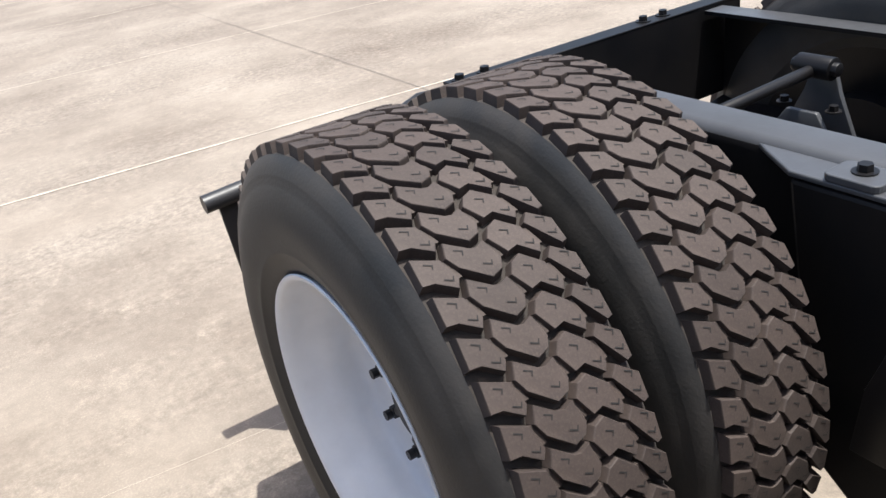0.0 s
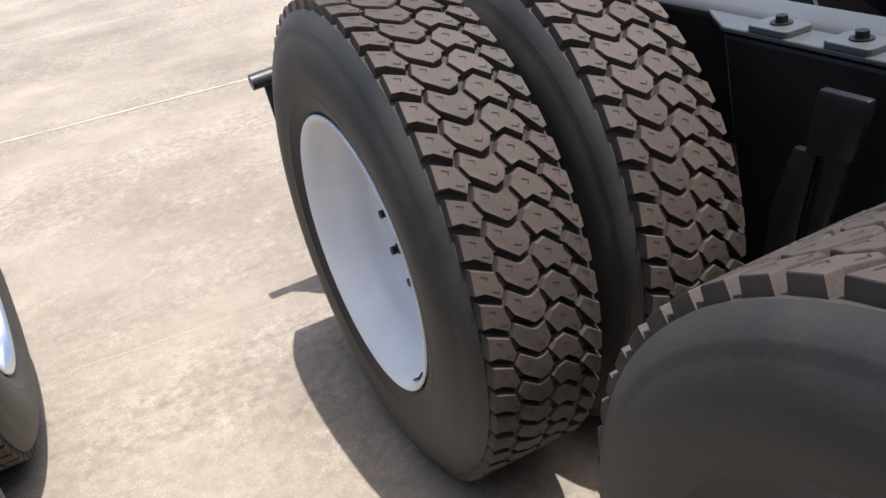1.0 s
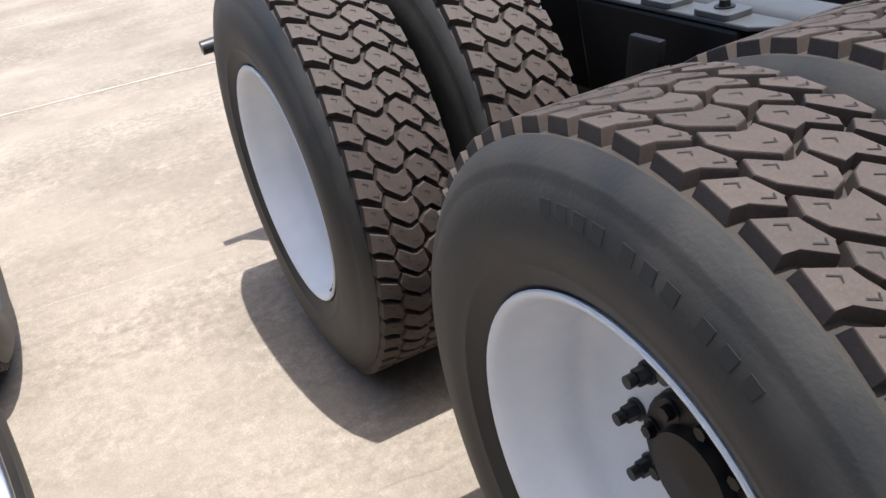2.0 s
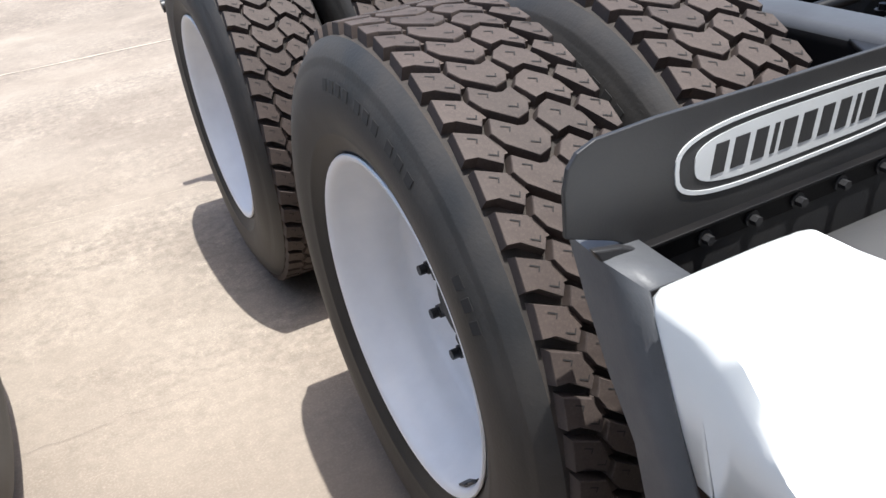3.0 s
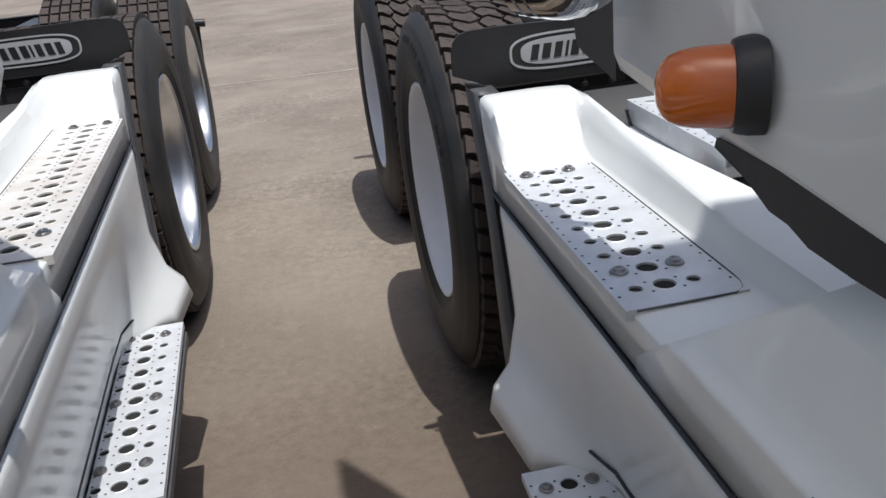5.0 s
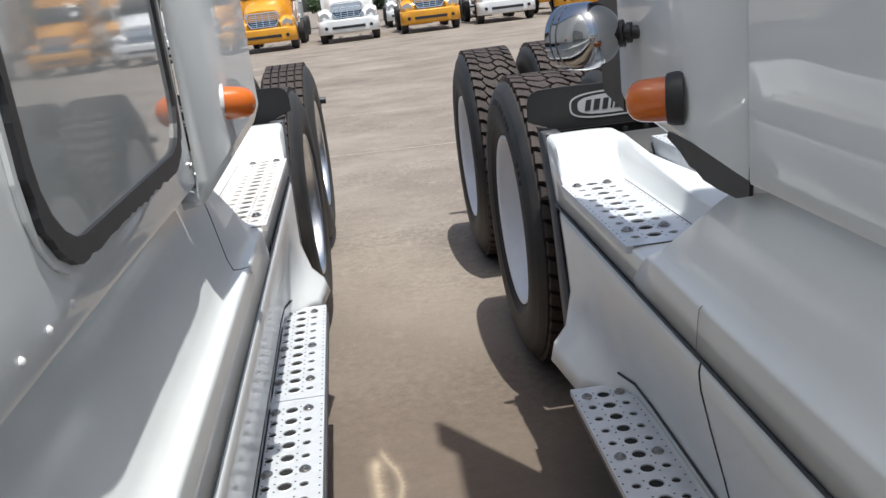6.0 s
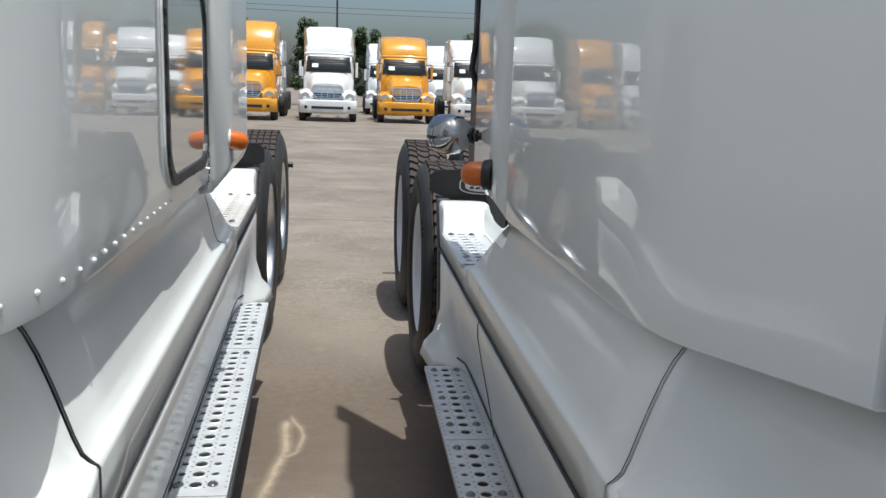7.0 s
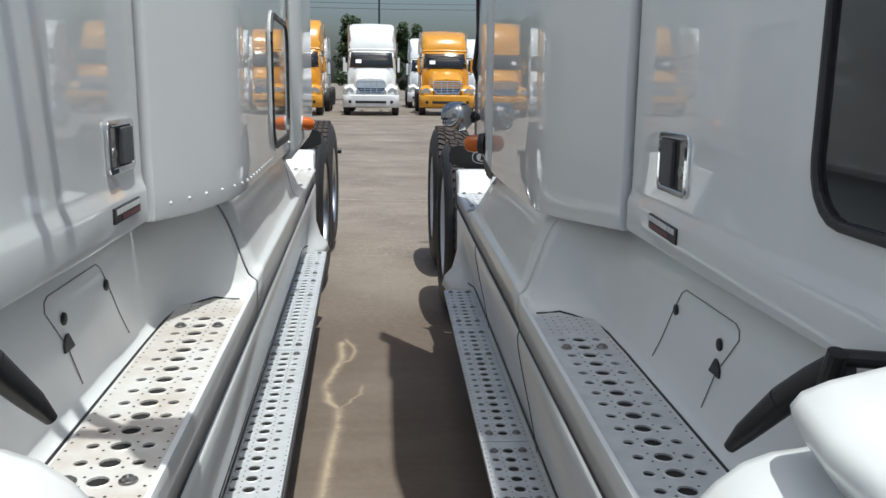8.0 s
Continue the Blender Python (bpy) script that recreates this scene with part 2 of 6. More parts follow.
def block_mesh(row, style):
    """One tread block with its two small sipes; x across, y along, z outwards, origin at the groove floor."""
    if (row, style) in block_meshes:
        return block_meshes[row, style]
    o = tread_outline(row, style)
    ca = (min(a for a, s in o) + max(a for a, s in o)) / 2
    cs = (min(s for a, s in o) + max(s for a, s in o)) / 2
    bm = bmesh.new()
    rings = []
    for k, h in ((1.13, -0.002), (1.06, 0.0145), (1.045, 0.0168), (1.015, 0.0180)) if style == "lug" else ((1.06, -0.002), (1.0, 0.0165), (0.965, 0.0180)):
        ring = []
        for a, s in o:
            da, ds = (a - ca) * k, (s - cs) * k
            yy = ds
            ring.append(bm.verts.new((da, yy, h - yy * yy / 1.05)))
        rings.append(ring)
    n = len(o)
    for r0, r1 in zip(rings, rings[1:]):
        for i in range(n):
            j = (i + 1) % n
            # rib block walls take the dark groove colour as painted shade
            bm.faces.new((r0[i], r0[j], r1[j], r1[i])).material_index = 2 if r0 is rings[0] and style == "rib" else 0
    bm.faces.new(rings[-1])
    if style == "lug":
        # two hooked sipes, black strips on the face for the dark inside cuts
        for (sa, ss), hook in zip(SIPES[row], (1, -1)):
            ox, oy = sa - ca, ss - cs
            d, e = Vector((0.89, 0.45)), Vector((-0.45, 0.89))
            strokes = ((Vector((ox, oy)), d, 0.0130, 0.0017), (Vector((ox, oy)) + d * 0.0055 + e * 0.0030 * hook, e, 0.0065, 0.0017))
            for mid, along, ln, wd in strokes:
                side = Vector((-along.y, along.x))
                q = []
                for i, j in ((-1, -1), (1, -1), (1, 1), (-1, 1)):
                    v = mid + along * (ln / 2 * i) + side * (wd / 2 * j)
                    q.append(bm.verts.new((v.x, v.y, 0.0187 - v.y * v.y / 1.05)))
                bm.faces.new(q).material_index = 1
        # tie bar to the next row
        if row < 3:
            (a0, s0), (a1, s1) = TIES[row]
            low, high = [], []
            for a, s in ((a0 - 0.002, s0), (a0 + 0.010, s0 - 0.001), (a1 + 0.010, s1 - 0.001), (a1 - 0.002, s1)):
                low.append(bm.verts.new((a - ca, s - cs, -0.002)))
                high.append(bm.verts.new((a - ca, s - cs, 0.0105 - (s - cs) ** 2 / 1.05)))
            bm.faces.new(high)
            for i in range(4):
                k = (i + 1) % 4
                bm.faces.new((low[i], low[k], high[k], high[i]))
    bmesh.ops.recalc_face_normals(bm, faces=bm.faces)
    me = bpy.data.meshes.new("tread_block")
    bm.to_mesh(me)
    bm.free()
    for mm in (TREAD, NEAR_BLACK, GROOVE):
        me.materials.append(mm)
    block_meshes[row, style] = (me, ca, cs)
    return block_meshes[row, style]


PITCHES = 56


def tyre(x0, sgn, yc, truck, style, loose=None):
    """A truck tyre whose outer wall stands at x0; sgn: the way inwards along x. loose: degrees of the tread whose blocks are separate."""
    bm = bmesh.new()
    side = [(0.040, 0.287), (0.026, 0.297), (0.013, 0.318), (0.0070, 0.338), (0.0055, 0.3395), (0.0048, 0.343), (0.0050, 0.345), (0.0030, 0.357), (0.0006, 0.376), (0.0, 0.388), (0.0018, 0.410), (0.0050, 0.425), (0.0085, 0.4365), (0.0118, 0.4445), (0.0129, 0.4470), (0.0132, 0.4478), (0.0145, 0.4515), (0.0154, 0.4545), (0.0157, 0.4553), (0.0170, 0.4595), (0.0179, 0.4630), (0.0183, 0.4638), (0.0205, 0.469), (0.024, 0.475), (0.029, 0.482), (0.036, 0.489)]
    prof = side + [(0.09, 0.4905), (0.145, 0.491), (0.20, 0.4905)] + [(0.289 - a, r) for a, r in reversed(side)] + [(0.245, 0.284), (0.044, 0.284)]
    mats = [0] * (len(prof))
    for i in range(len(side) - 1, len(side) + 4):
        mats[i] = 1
    lathe(bm, prof, (x0, yc, AXLE_Z), (sgn, 0, 0), 96, closed=True, mats=mats)
    # the load lets the rim sit low in the tyre, more so at the rear axle
    sag, bulge = 0.007 if yc > 1.0 else -0.002, 0.008 if yc == 0.0 else 0.0
    for v in bm.verts:
        d = Vector((0, v.co.y - yc, v.co.z - AXLE_Z))
        w = min(max((d.length - 0.30) / 0.19, 0.0), 1.0)
        v.co += d.normalized() * sag * w + Vector((0, 0, sag * w))
        if abs(v.co.x - x0) < 0.06:
            v.co.x -= sgn * bulge * float(np.interp(d.length, (0.30, 0.37, 0.46, 0.485), (0.0, 0.8, 1.0, 0.5)))
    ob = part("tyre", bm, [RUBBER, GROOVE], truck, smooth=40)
    mid_r = TREAD_R - 0.018
    rows = 5 if style == "rib" else 4
    joined = bmesh.new()
    for row in range(rows):
        me, ca, cs = block_mesh(row, style)
        shift = 0.0
        for k in range(PITCHES):
            ang = 2 * math.pi * k / PITCHES + (shift + cs) / 0.505
            deg = math.degrees(ang) % 360
            rad = Vector((0, math.cos(ang), math.sin(ang)))
            tan = Vector((0, -math.sin(ang), math.cos(ang)))
            ax = Vector((sgn, 0, 0))
            m = Matrix(((ax.x, tan.x, rad.x, 0), (ax.y, tan.y, rad.y, 0), (ax.z, tan.z, rad.z, 0), (0, 0, 0, 1)))
            m.translation = Vector((x0 + sgn * (0.037 + ca), yc, AXLE_Z + sag)) + rad * (mid_r + sag)
            if loose and loose[0] <= deg <= loose[1]:
                b = new("tread_block", me)
                b.parent = ob
                b.matrix_basis = m
            else:
                tmp = bmesh.new()
                tmp.from_mesh(me)
                tmp.transform(m)
                tm = bpy.data.meshes.new("tmp")
                tmp.to_mesh(tm)
                tmp.free()
                joined.from_mesh(tm)
                bpy.data.meshes.remove(tm)
    if len(joined.verts):
        me = bpy.data.meshes.new("tread")
        joined.to_mesh(me)
        for mm in (TREAD, NEAR_BLACK, GROOVE):
            me.materials.append(mm)
        t = new("tread", me)
        t.parent = ob
        tagged(t, kind="stuff")
    joined.free()
    # low moulded bars where the maker's writing stands on the wall
    if style == "lug" and loose and yc == 0.0:
        for a0 in (80, 84, 88, 92, 98, 102, 106, 112, 116, 120, 140, 144, 148):
            t0, t1 = radians(a0), radians(a0 + 2.4)
            bm = bmesh.new()
            prism(bm, [(math.cos(t) * r, math.sin(t) * r) for t, r in ((t0, 0.412), (t1, 0.412), (t1, 0.430), (t0, 0.430))], 0.0008, lambda a, b, c: (x0 + sgn * (0.0022 - 0.0074 - c + max(0.0, math.hypot(a, b) - 0.412) * 0.26), yc + a, AXLE_Z + b))
            part("raised_mark", bm, NEAR_BLACK, ob, bevel=0.0004)
    return ob


def wheel_rim(x0, sgn, yc, truck, mat, nut_mat, label):
    bm = bmesh.new()
    prof = [(0.036, 0.292), (0.022, 0.300), (0.017, 0.303), (0.014, 0.301), (0.015, 0.295), (0.022, 0.288), (0.040, 0.284), (0.054, 0.281), (0.066, 0.276), (0.080, 0.269), (0.094, 0.262), (0.110, 0.2585),
            (0.128, 0.258), (0.144, 0.262), (0.156, 0.260), (0.166, 0.245), (0.170, 0.222), (0.169, 0.196), (0.168, 0.160), (0.168, 0.112), (0.175, 0.110)]
    lathe(bm, prof, (x0, yc, AXLE_Z), (sgn, 0, 0), 72)
    rim = part("wheel_rim", bm, mat, truck, label, smooth=60)
    for deg in (222, 232):
        t = radians(deg)
        d = Vector((0, math.cos(t), math.sin(t)))
        w = Vector((0, -math.sin(t), math.cos(t)))
        c = Vector((x0 + sgn * 0.034, yc, AXLE_Z)) + d * 0.284
        bm = bmesh.new()
        vs = [bm.verts.new(c + Vector((sgn * i * 0.011, 0, 0)) + w * j * 0.016 - d * k * 0.005) for i in (-1, 1) for j in (-1, 1) for k in (0, 1)]
        for f in ((0, 1, 3, 2), (4, 6, 7, 5), (0, 4, 5, 1), (2, 3, 7, 6), (0, 2, 6, 4), (1, 5, 7, 3)):
            bm.faces.new([vs[i] for i in f])
        part("balance_weight", bm, BLACK, rim, bevel=0.002)
    for k in range(10):
        t = radians(36 * k)
        bm = bmesh.new()
        p = Vector((x0 + sgn * 0.168, yc + 0.1425 * math.cos(t), AXLE_Z + 0.1425 * math.sin(t)))
        cyl(bm, p, p - Vector((sgn * 0.006, 0, 0)), 0.018, seg=14)
        cyl(bm, p - Vector((sgn * 0.005, 0, 0)), p - Vector((sgn * 0.025, 0, 0)), 0.0140, 0.0132, seg=6)
        cyl(bm, p - Vector((sgn * 0.027, 0, 0)), p - Vector((sgn * 0.040, 0, 0)), 0.010, seg=10)
        part("wheel_nut", bm, nut_mat, rim)
    bm = bmesh.new()
    lathe(bm, [(0.20, 0.112), (0.155, 0.110), (0.148, 0.104), (0.145, 0.070), (0.128, 0.066), (0.124, 0.0)], (x0, yc, AXLE_Z), (sgn, 0, 0), 32)
    hub = part("hub", bm, FRAME, rim, smooth=35)
    for k in range(8):
        t = radians(45 * k + 10)
        bm = bmesh.new()
        bolt(bm, (x0 + sgn * 0.147, yc + 0.087 * math.cos(t), AXLE_Z + 0.087 * math.sin(t)), (-sgn, 0, 0), 0.011, 0.014)
        part("hub_bolt", bm, FRAME, rim)
    return rim


def inner_drum(x0, sgn, yc, truck):
    bm = bmesh.new()
    lathe(bm, [(0.02, 0.284), (0.09, 0.262), (0.20, 0.258), (0.22, 0.215), (0.33, 0.213), (0.33, 0.07), (0.60, 0.065)], (x0, yc, AXLE_Z), (sgn, 0, 0), 40)
    part("brake_drum", bm, FRAME, truck, smooth=35)


def dual_wheel(face, sgn, yc, truck, rim_mat, nut_mat, label, style, loose_out=None, loose_in=None):
    tyre(face, sgn, yc, truck, style, loose_out)
    wheel_rim(face, sgn, yc, truck, rim_mat, nut_mat, label)
    tyre(face + sgn * 0.321, sgn, yc, truck, style, loose_in)
    inner_drum(face + sgn * 0.321, sgn, yc, truck)


# perforated tread plate ------------------------------------------------------
PITCH = 0.0525


def punched_plate(bm, P, u0, u1, y0, y1, z, lead=None, pitch=PITCH, um=None):
    """A plate from y0 (rear) to y1 (front) with a row of large raised holes, two rows of smaller ones between and pin
    holes drawn as black discs.
    """
    um = (u0 + u1) / 2 if um is None else um
    if lead is None:
        n = max(1, int((y0 - y1 - 0.02) / pitch))
        lead = ((y0 - y1) - (n - 1) * pitch) / 2
    else:
        n = int((y0 - y1 - lead - 0.03) / pitch) + 1
    # sheet cut into strips round each hole
    seg = 12
    us = [u0, um - 0.053, um - 0.021, um + 0.021, um + 0.053, u1]

    def quad(a, b, c, d, zz):
        bm.faces.new([bm.verts.new(P(uu, yy, zz)) for uu, yy in (a, b, c, d)])

    def cell(ua, ub, ya, yb, uc, yc, r):
        outer = []
        for s in range(seg):
            t = 2 * math.pi * (s + 0.5) / seg + math.pi / 4 - math.pi / seg
            c, q = math.cos(t), math.sin(t)
            k = 1 / max(abs(c), abs(q))
            outer.append((uc + (ub - uc if c > 0 else uc - ua) * c * k, yc + (yb - yc if q > 0 else yc - ya) * q * k))
        ring = lambda rr, zz: [bm.verts.new(P(uc + rr * math.cos(2 * math.pi * (s + 0.5) / seg + math.pi / 4 - math.pi / seg), yc + rr * math.sin(2 * math.pi * (s + 0.5) / seg + math.pi / 4 - math.pi / seg), zz)) for s in range(seg)]
        rows = [[bm.verts.new(P(a, b, z)) for a, b in outer], ring(r * 1.18, z), ring(r * 1.06, z + 0.0014), ring(r, z + 0.0010), ring(r * 0.99, z - 0.0022)]
        for r0, r1 in zip(rows, rows[1:]):
            for i in range(seg):
                j = (i + 1) % seg
                bm.faces.new((r0[i], r0[j], r1[j], r1[i]))

    ys = [y0 - lead + pitch / 2 - k * pitch for k in range(n + 1)]
    quad((u0, y0), (u1, y0), (u1, ys[0]), (u0, ys[0]), z)
    quad((u0, ys[-1]), (u1, ys[-1]), (u1, y1), (u0, y1), z)
    for k in range(n):
        ya, yb = ys[k + 1], ys[k]
        yc = (ya + yb) / 2
        cell(us[1], us[2], ya, yb, um - 0.0375, yc, 0.0088)
        cell(us[2], us[3], ya, yb, um, yc, 0.0142)
        cell(us[3], us[4], ya, yb, um + 0.0375, yc, 0.0088)
        quad((us[0], ya), (us[1], ya), (us[1], yb), (us[0], yb), z)
        quad((us[4], ya), (us[5], ya), (us[5], yb), (us[4], yb), z)
        # pin holes as flat black discs, the shade inside painted on
        for du in (-0.020, 0.020, u0 - um + 0.006, u1 - um - 0.006):
            for dy in (0.25, -0.25):
                c = P(um + du, yc + pitch * dy, z + 0.0005)
                bm.faces.new([bm.verts.new((c[0] + 0.0023 * math.cos(a), c[1] + 0.0023 * math.sin(a), c[2])) for a in (0.0, 1.05, 2.1, 3.15, 4.2, 5.25)]).material_index = 1
    # the same black pin discs alone where the plate begins
    k = 0.026
    while k < lead - 0.04:
        for j, du in enumerate((-0.046, -0.028, -0.010, 0.010, 0.028, 0.046)):
            c = P(um + du, y0 - k - 0.007 * (j % 2), z + 0.0005)
            if u0 + 0.004 < um + du < u1 - 0.004:
                bm.faces.new([bm.verts.new((c[0] + 0.0023 * math.cos(a), c[1] + 0.0023 * math.sin(a), c[2])) for a in (0.0, 1.05, 2.1, 3.15, 4.2, 5.25)]).material_index = 1
        k += 0.026
    # folded edges
    quad2 = [((u0, y0), (u0, y1)), ((u1, y0), (u1, y1)), ((u0, y0), (u1, y0)), ((u0, y1), (u1, y1))]
    for a, b in quad2:
        va = [bm.verts.new(P(a[0], a[1], zz)) for zz in (z, z - 0.014)]
        vb = [bm.verts.new(P(b[0], b[1], zz)) for zz in (z, z - 0.014)]
        bm.faces.new((va[0], va[1], vb[1], vb[0]))
    return n, lead


def step_plate(truck, P, u0, u1, y0, y1, z, mat, bolts=(), name="step_plate", label="", lead=None, um=None):
    um = (u0 + u1) / 2 if um is None else um
    bm = bmesh.new()
    n, lead = punched_plate(bm, P, u0, u1, y0, y1, z, lead, um=um)
    ob = part(name, bm, [mat, NEAR_BLACK], truck, label)
    # black sheet close below the holes, painted for the shade inside them
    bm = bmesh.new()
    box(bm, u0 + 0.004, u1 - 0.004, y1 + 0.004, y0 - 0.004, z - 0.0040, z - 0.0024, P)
    part("hole_shade", bm, NEAR_BLACK, ob)
    for k in bolts:
        for du in (-0.0375, 0.0375):
            y = y0 - lead - k * PITCH
            p = P(um + du, y, z + 0.001)
            bm = bmesh.new()
            lathe(bm, [(0.0, 0.0122), (0.0018, 0.0118), (0.0024, 0.0085), (0.0058, 0.0074), (0.0064, 0.0045), (0.0045, 0.0032), (0.0045, 0.0)], p, (0, 0, 1), 16)
            part("step_bolt", bm, STEEL, ob)
    return ob


def side_fairing(truck, P, yw, plate, seam, lower, door_front, dirty, cut):
    """Painted side fairing between the drive wheels and the door: rear module, ledge, door step module, lower panels and steps."""
    d0 = yw - 0.65
    p0, p1 = plate
    # grey rear end piece that follows the tyre
    rows = []
    for yb, yf, z in ((d0 + 0.135, d0 + 0.008, 0.918), (d0 + 0.11, d0 - 0.012, 0.86), (d0 + 0.075, d0 - 0.037, 0.79), (d0 + 0.035, d0 - 0.062, 0.73), (d0 + 0.005, d0 - 0.102, 0.62), (d0 - 0.015, d0 - 0.142, 0.50), (d0 - 0.035, d0 - 0.175, 0.40), (d0 - 0.060, d0 - 0.20, 0.31)):
        rows.append([(0.06, yb + 0.01, z), (0.02, yb + 0.006, z), (0.002, yb - 0.004, z), (-0.002, (yb + yf) / 2, z), (0.0, yf, z)])
    top = [(0.045, d0 + 0.13, 0.918), (0.02, d0 + 0.126, 0.918), (0.012, d0 + 0.115, 0.919), (0.012, d0 + 0.06, 0.919), (0.012, d0 + 0.008, 0.918)]
    inner = [(0.050, d0 + 0.12, 0.916), (0.050, d0 + 0.11, 0.917), (0.048, d0 + 0.09, 0.917), (0.046, d0 + 0.05, 0.917), (0.046, d0 + 0.008, 0.916)]
    bm = bmesh.new()
    loft(bm, [inner, top] + rows, P)
    part("fairing_end", bm, GREY_PLASTIC, truck, "dark grey plastic fairing end behind the wheel", smooth=45, thick=0.004)

    # rear module with the recess for the upper step
    def deck(y, z):
        return [(0.004, y, GROOVE_Z + 0.001), (0.002, y, 0.83), (0.001, y, z - 0.020), (0.004, y, z - 0.006), (0.013, y, z), (0.06, y, z + 0.001), (0.12, y, z + 0.001), (0.145, y, z), (0.158, y, z - 0.001), (0.166, y, z - 0.001), (0.172, y, z - 0.002), (0.182, y, z - 0.004), (0.190, y, z - 0.02), (0.196, y, z - 0.09)]

    def recess(y, f, ridge=0.0):
        """f: 0 on the deck, 1 on the floor."""
        zf = 0.8195
        fall = 0.075 * max(0.0, d0 - 0.05 - y)
        w = 0.075 * min(max((d0 - 0.36 - y) / 0.25, 0.0), 1.0)
        zt = 0.917 * (1 - f) + zf * f
        return [(0.004, y, GROOVE_Z + 0.001), (0.002, y, min(0.83, zt - 0.006)), (0.003, y, zt - 0.028 * (1 - f) - 0.004), (0.008, y, zt - 0.006 * (1 - f) - 0.001), (0.020, y, zt), (0.06, y, zt + 0.001), (0.12, y, zt + 0.001),
                (0.151, y, zt + 0.001 * (1 - f)), (0.159, y, zt + 0.008 * f), (0.165, y, zt + 0.050 * f), (0.171, y, 0.908 + ridge - fall), (0.178, y, 0.915 + ridge - fall), (0.192 + w, y, 0.912 + ridge - fall), (0.207 + w, y, 0.80)]

    def slope(s, k):
        return [(u, y + 0.010 * k - k * max(0.0, 0.905 - z) * 0.36, z) for u, y, z in s]

    secs = [slope(deck(d0 - 0.003, 0.916), 1.0), slope(deck(d0 - 0.010, 0.918), 1.0), slope(deck(d0 - 0.05, 0.918), 0.6)]
    for k, f in ((0.075, 0.03), (0.095, 0.12), (0.113, 0.32), (0.131, 0.58), (0.150, 0.80), (0.170, 0.94), (0.186, 0.99), (0.200, 1.0)):
        secs.append(recess(d0 - k, f))
    for y in (p0 - 0.1, p1 + 0.1, p1 - 0.0, p1 - 0.02, p1 - 0.2, p1 - 0.45):
        secs.append(recess(y, 1.0, 0.0))
    bm = bmesh.new()
    loft(bm, secs, P)
    part("fairing_rear", bm, WHITE, truck, "glossy white fairing with a step recess", smooth=50, thick=0.003)
    step_plate(truck, P, -0.008, 0.146, p0, p1, 0.8235, PLATE_DIRTY if dirty else PLATE, bolts=(0, 8) if not dirty else (0, 14), lead=0.034, um=0.061)
    # thin dark joint round the plate
    bm = bmesh.new()
    pts = [(0.1480, p0 - 0.012), (0.1485, p0 - 0.04), (0.1485, p1 + 0.05), (0.1470, p1 + 0.026), (0.141, p1 + 0.007), (0.129, p1 - 0.001), (0.08, p1 - 0.003), (0.004, p1 - 0.003)]
    pipe(bm, [P(u, y, 0.8225) for u, y in pts], 0.0012, 6)
    part("seal", bm, GREY_PLASTIC, truck)

    # ledge
    def ledge(y):
        return [(0.002, y, GROOVE_Z + 0.001), (0.0, y, 0.80), (0.0, y, 0.8235), (0.0, y, 0.8265), (0.0020, y, 0.8302), (0.0048, y, 0.8322), (0.010, y, 0.8362), (0.019, y, 0.8455), (0.028, y, 0.868), (0.037, y, 0.896), (0.050, y, 0.935), (0.064, y, 0.972), (0.077, y, 0.999), (0.090, y, 1.018), (0.104, y, 1.06)]

    def on_ledge(y, z):
        a = ledge(y)
        return (float(np.interp(z, [q[2] for q in a], [q[0] for q in a])), y, z)

    bm = bmesh.new()
    y0 = p1 - 0.006
    loft(bm, [ledge(y0 + (seam + 0.003 - y0) * k / 12) for k in range(13)], P)
    # the end is cut off along a slant that climbs from the plate to the cab
    (ya, za), (yb, zb) = cut
    pa, pb, pc = Vector(P(0.0, ya, za)), Vector(P(0.0, yb, zb)), Vector(P(0.1, ya, za))
    nor = (pb - pa).cross(pc - pa)
    if nor.y < 0:
        nor.negate()
    bmesh.ops.bisect_plane(bm, geom=bm.verts[:] + bm.edges[:] + bm.faces[:], plane_co=pa, plane_no=nor, clear_outer=True)
    part("fairing_ledge", bm, WHITE, truck, "glossy white sloping fairing ledge", smooth=40, thick=0.004)

    # door step module
    def step_in(y, f, g):
        """f, g: how far the outer floor and the inner wall have sunk from the ledge to the step."""
        a = ledge(y)
        zf = 0.796
        b = [(0.002, y, GROOVE_Z + 0.001), (0.0, y, 0.79), (0.0, y, 0.800), (0.0, y, 0.806), (0.0015, y, 0.8135), (0.005, y, 0.815), (0.012, y, zf), (0.04, y, zf), (0.08, y, zf), (0.12, y, zf), (0.168, y, zf + 0.003), (0.182, y, zf + 0.02), (0.191, y, 0.86), (0.203, y, 0.94), (0.222, y, 1.09)]
        res = []
        for i, (m, n) in enumerate(zip(a, b)):
            w = f if i < 8 else g if i > 9 else f + (g - f) * (i - 7) / 3
            res.append(tuple(p * (1 - w) + q * w for p, q in zip(m, n)))
        return res

    secs = [step_in(seam - 0.003, 0.0, 0.0)] + [step_in(seam - k, f, g) for k, f, g in ((0.010, 0.22, 0.12), (0.022, 0.52, 0.26), (0.040, 0.82, 0.42), (0.060, 0.95, 0.58), (0.080, 1.0, 0.71), (0.11, 1.0, 0.85), (0.15, 1.0, 0.95), (0.20, 1.0, 1.0), (0.3, 1.0, 1.0), (0.7, 1.0, 1.0), (1.0, 1.0, 1.0))] + [step_in(door_front, 1.0, 1.0)]
    bm = bmesh.new()
    loft(bm, secs, P)
    part("fairing_front", bm, WHITE, truck, "glossy white fairing below the door", smooth=50, thick=0.003)
    u0 = 0.011 if dirty else 0.003
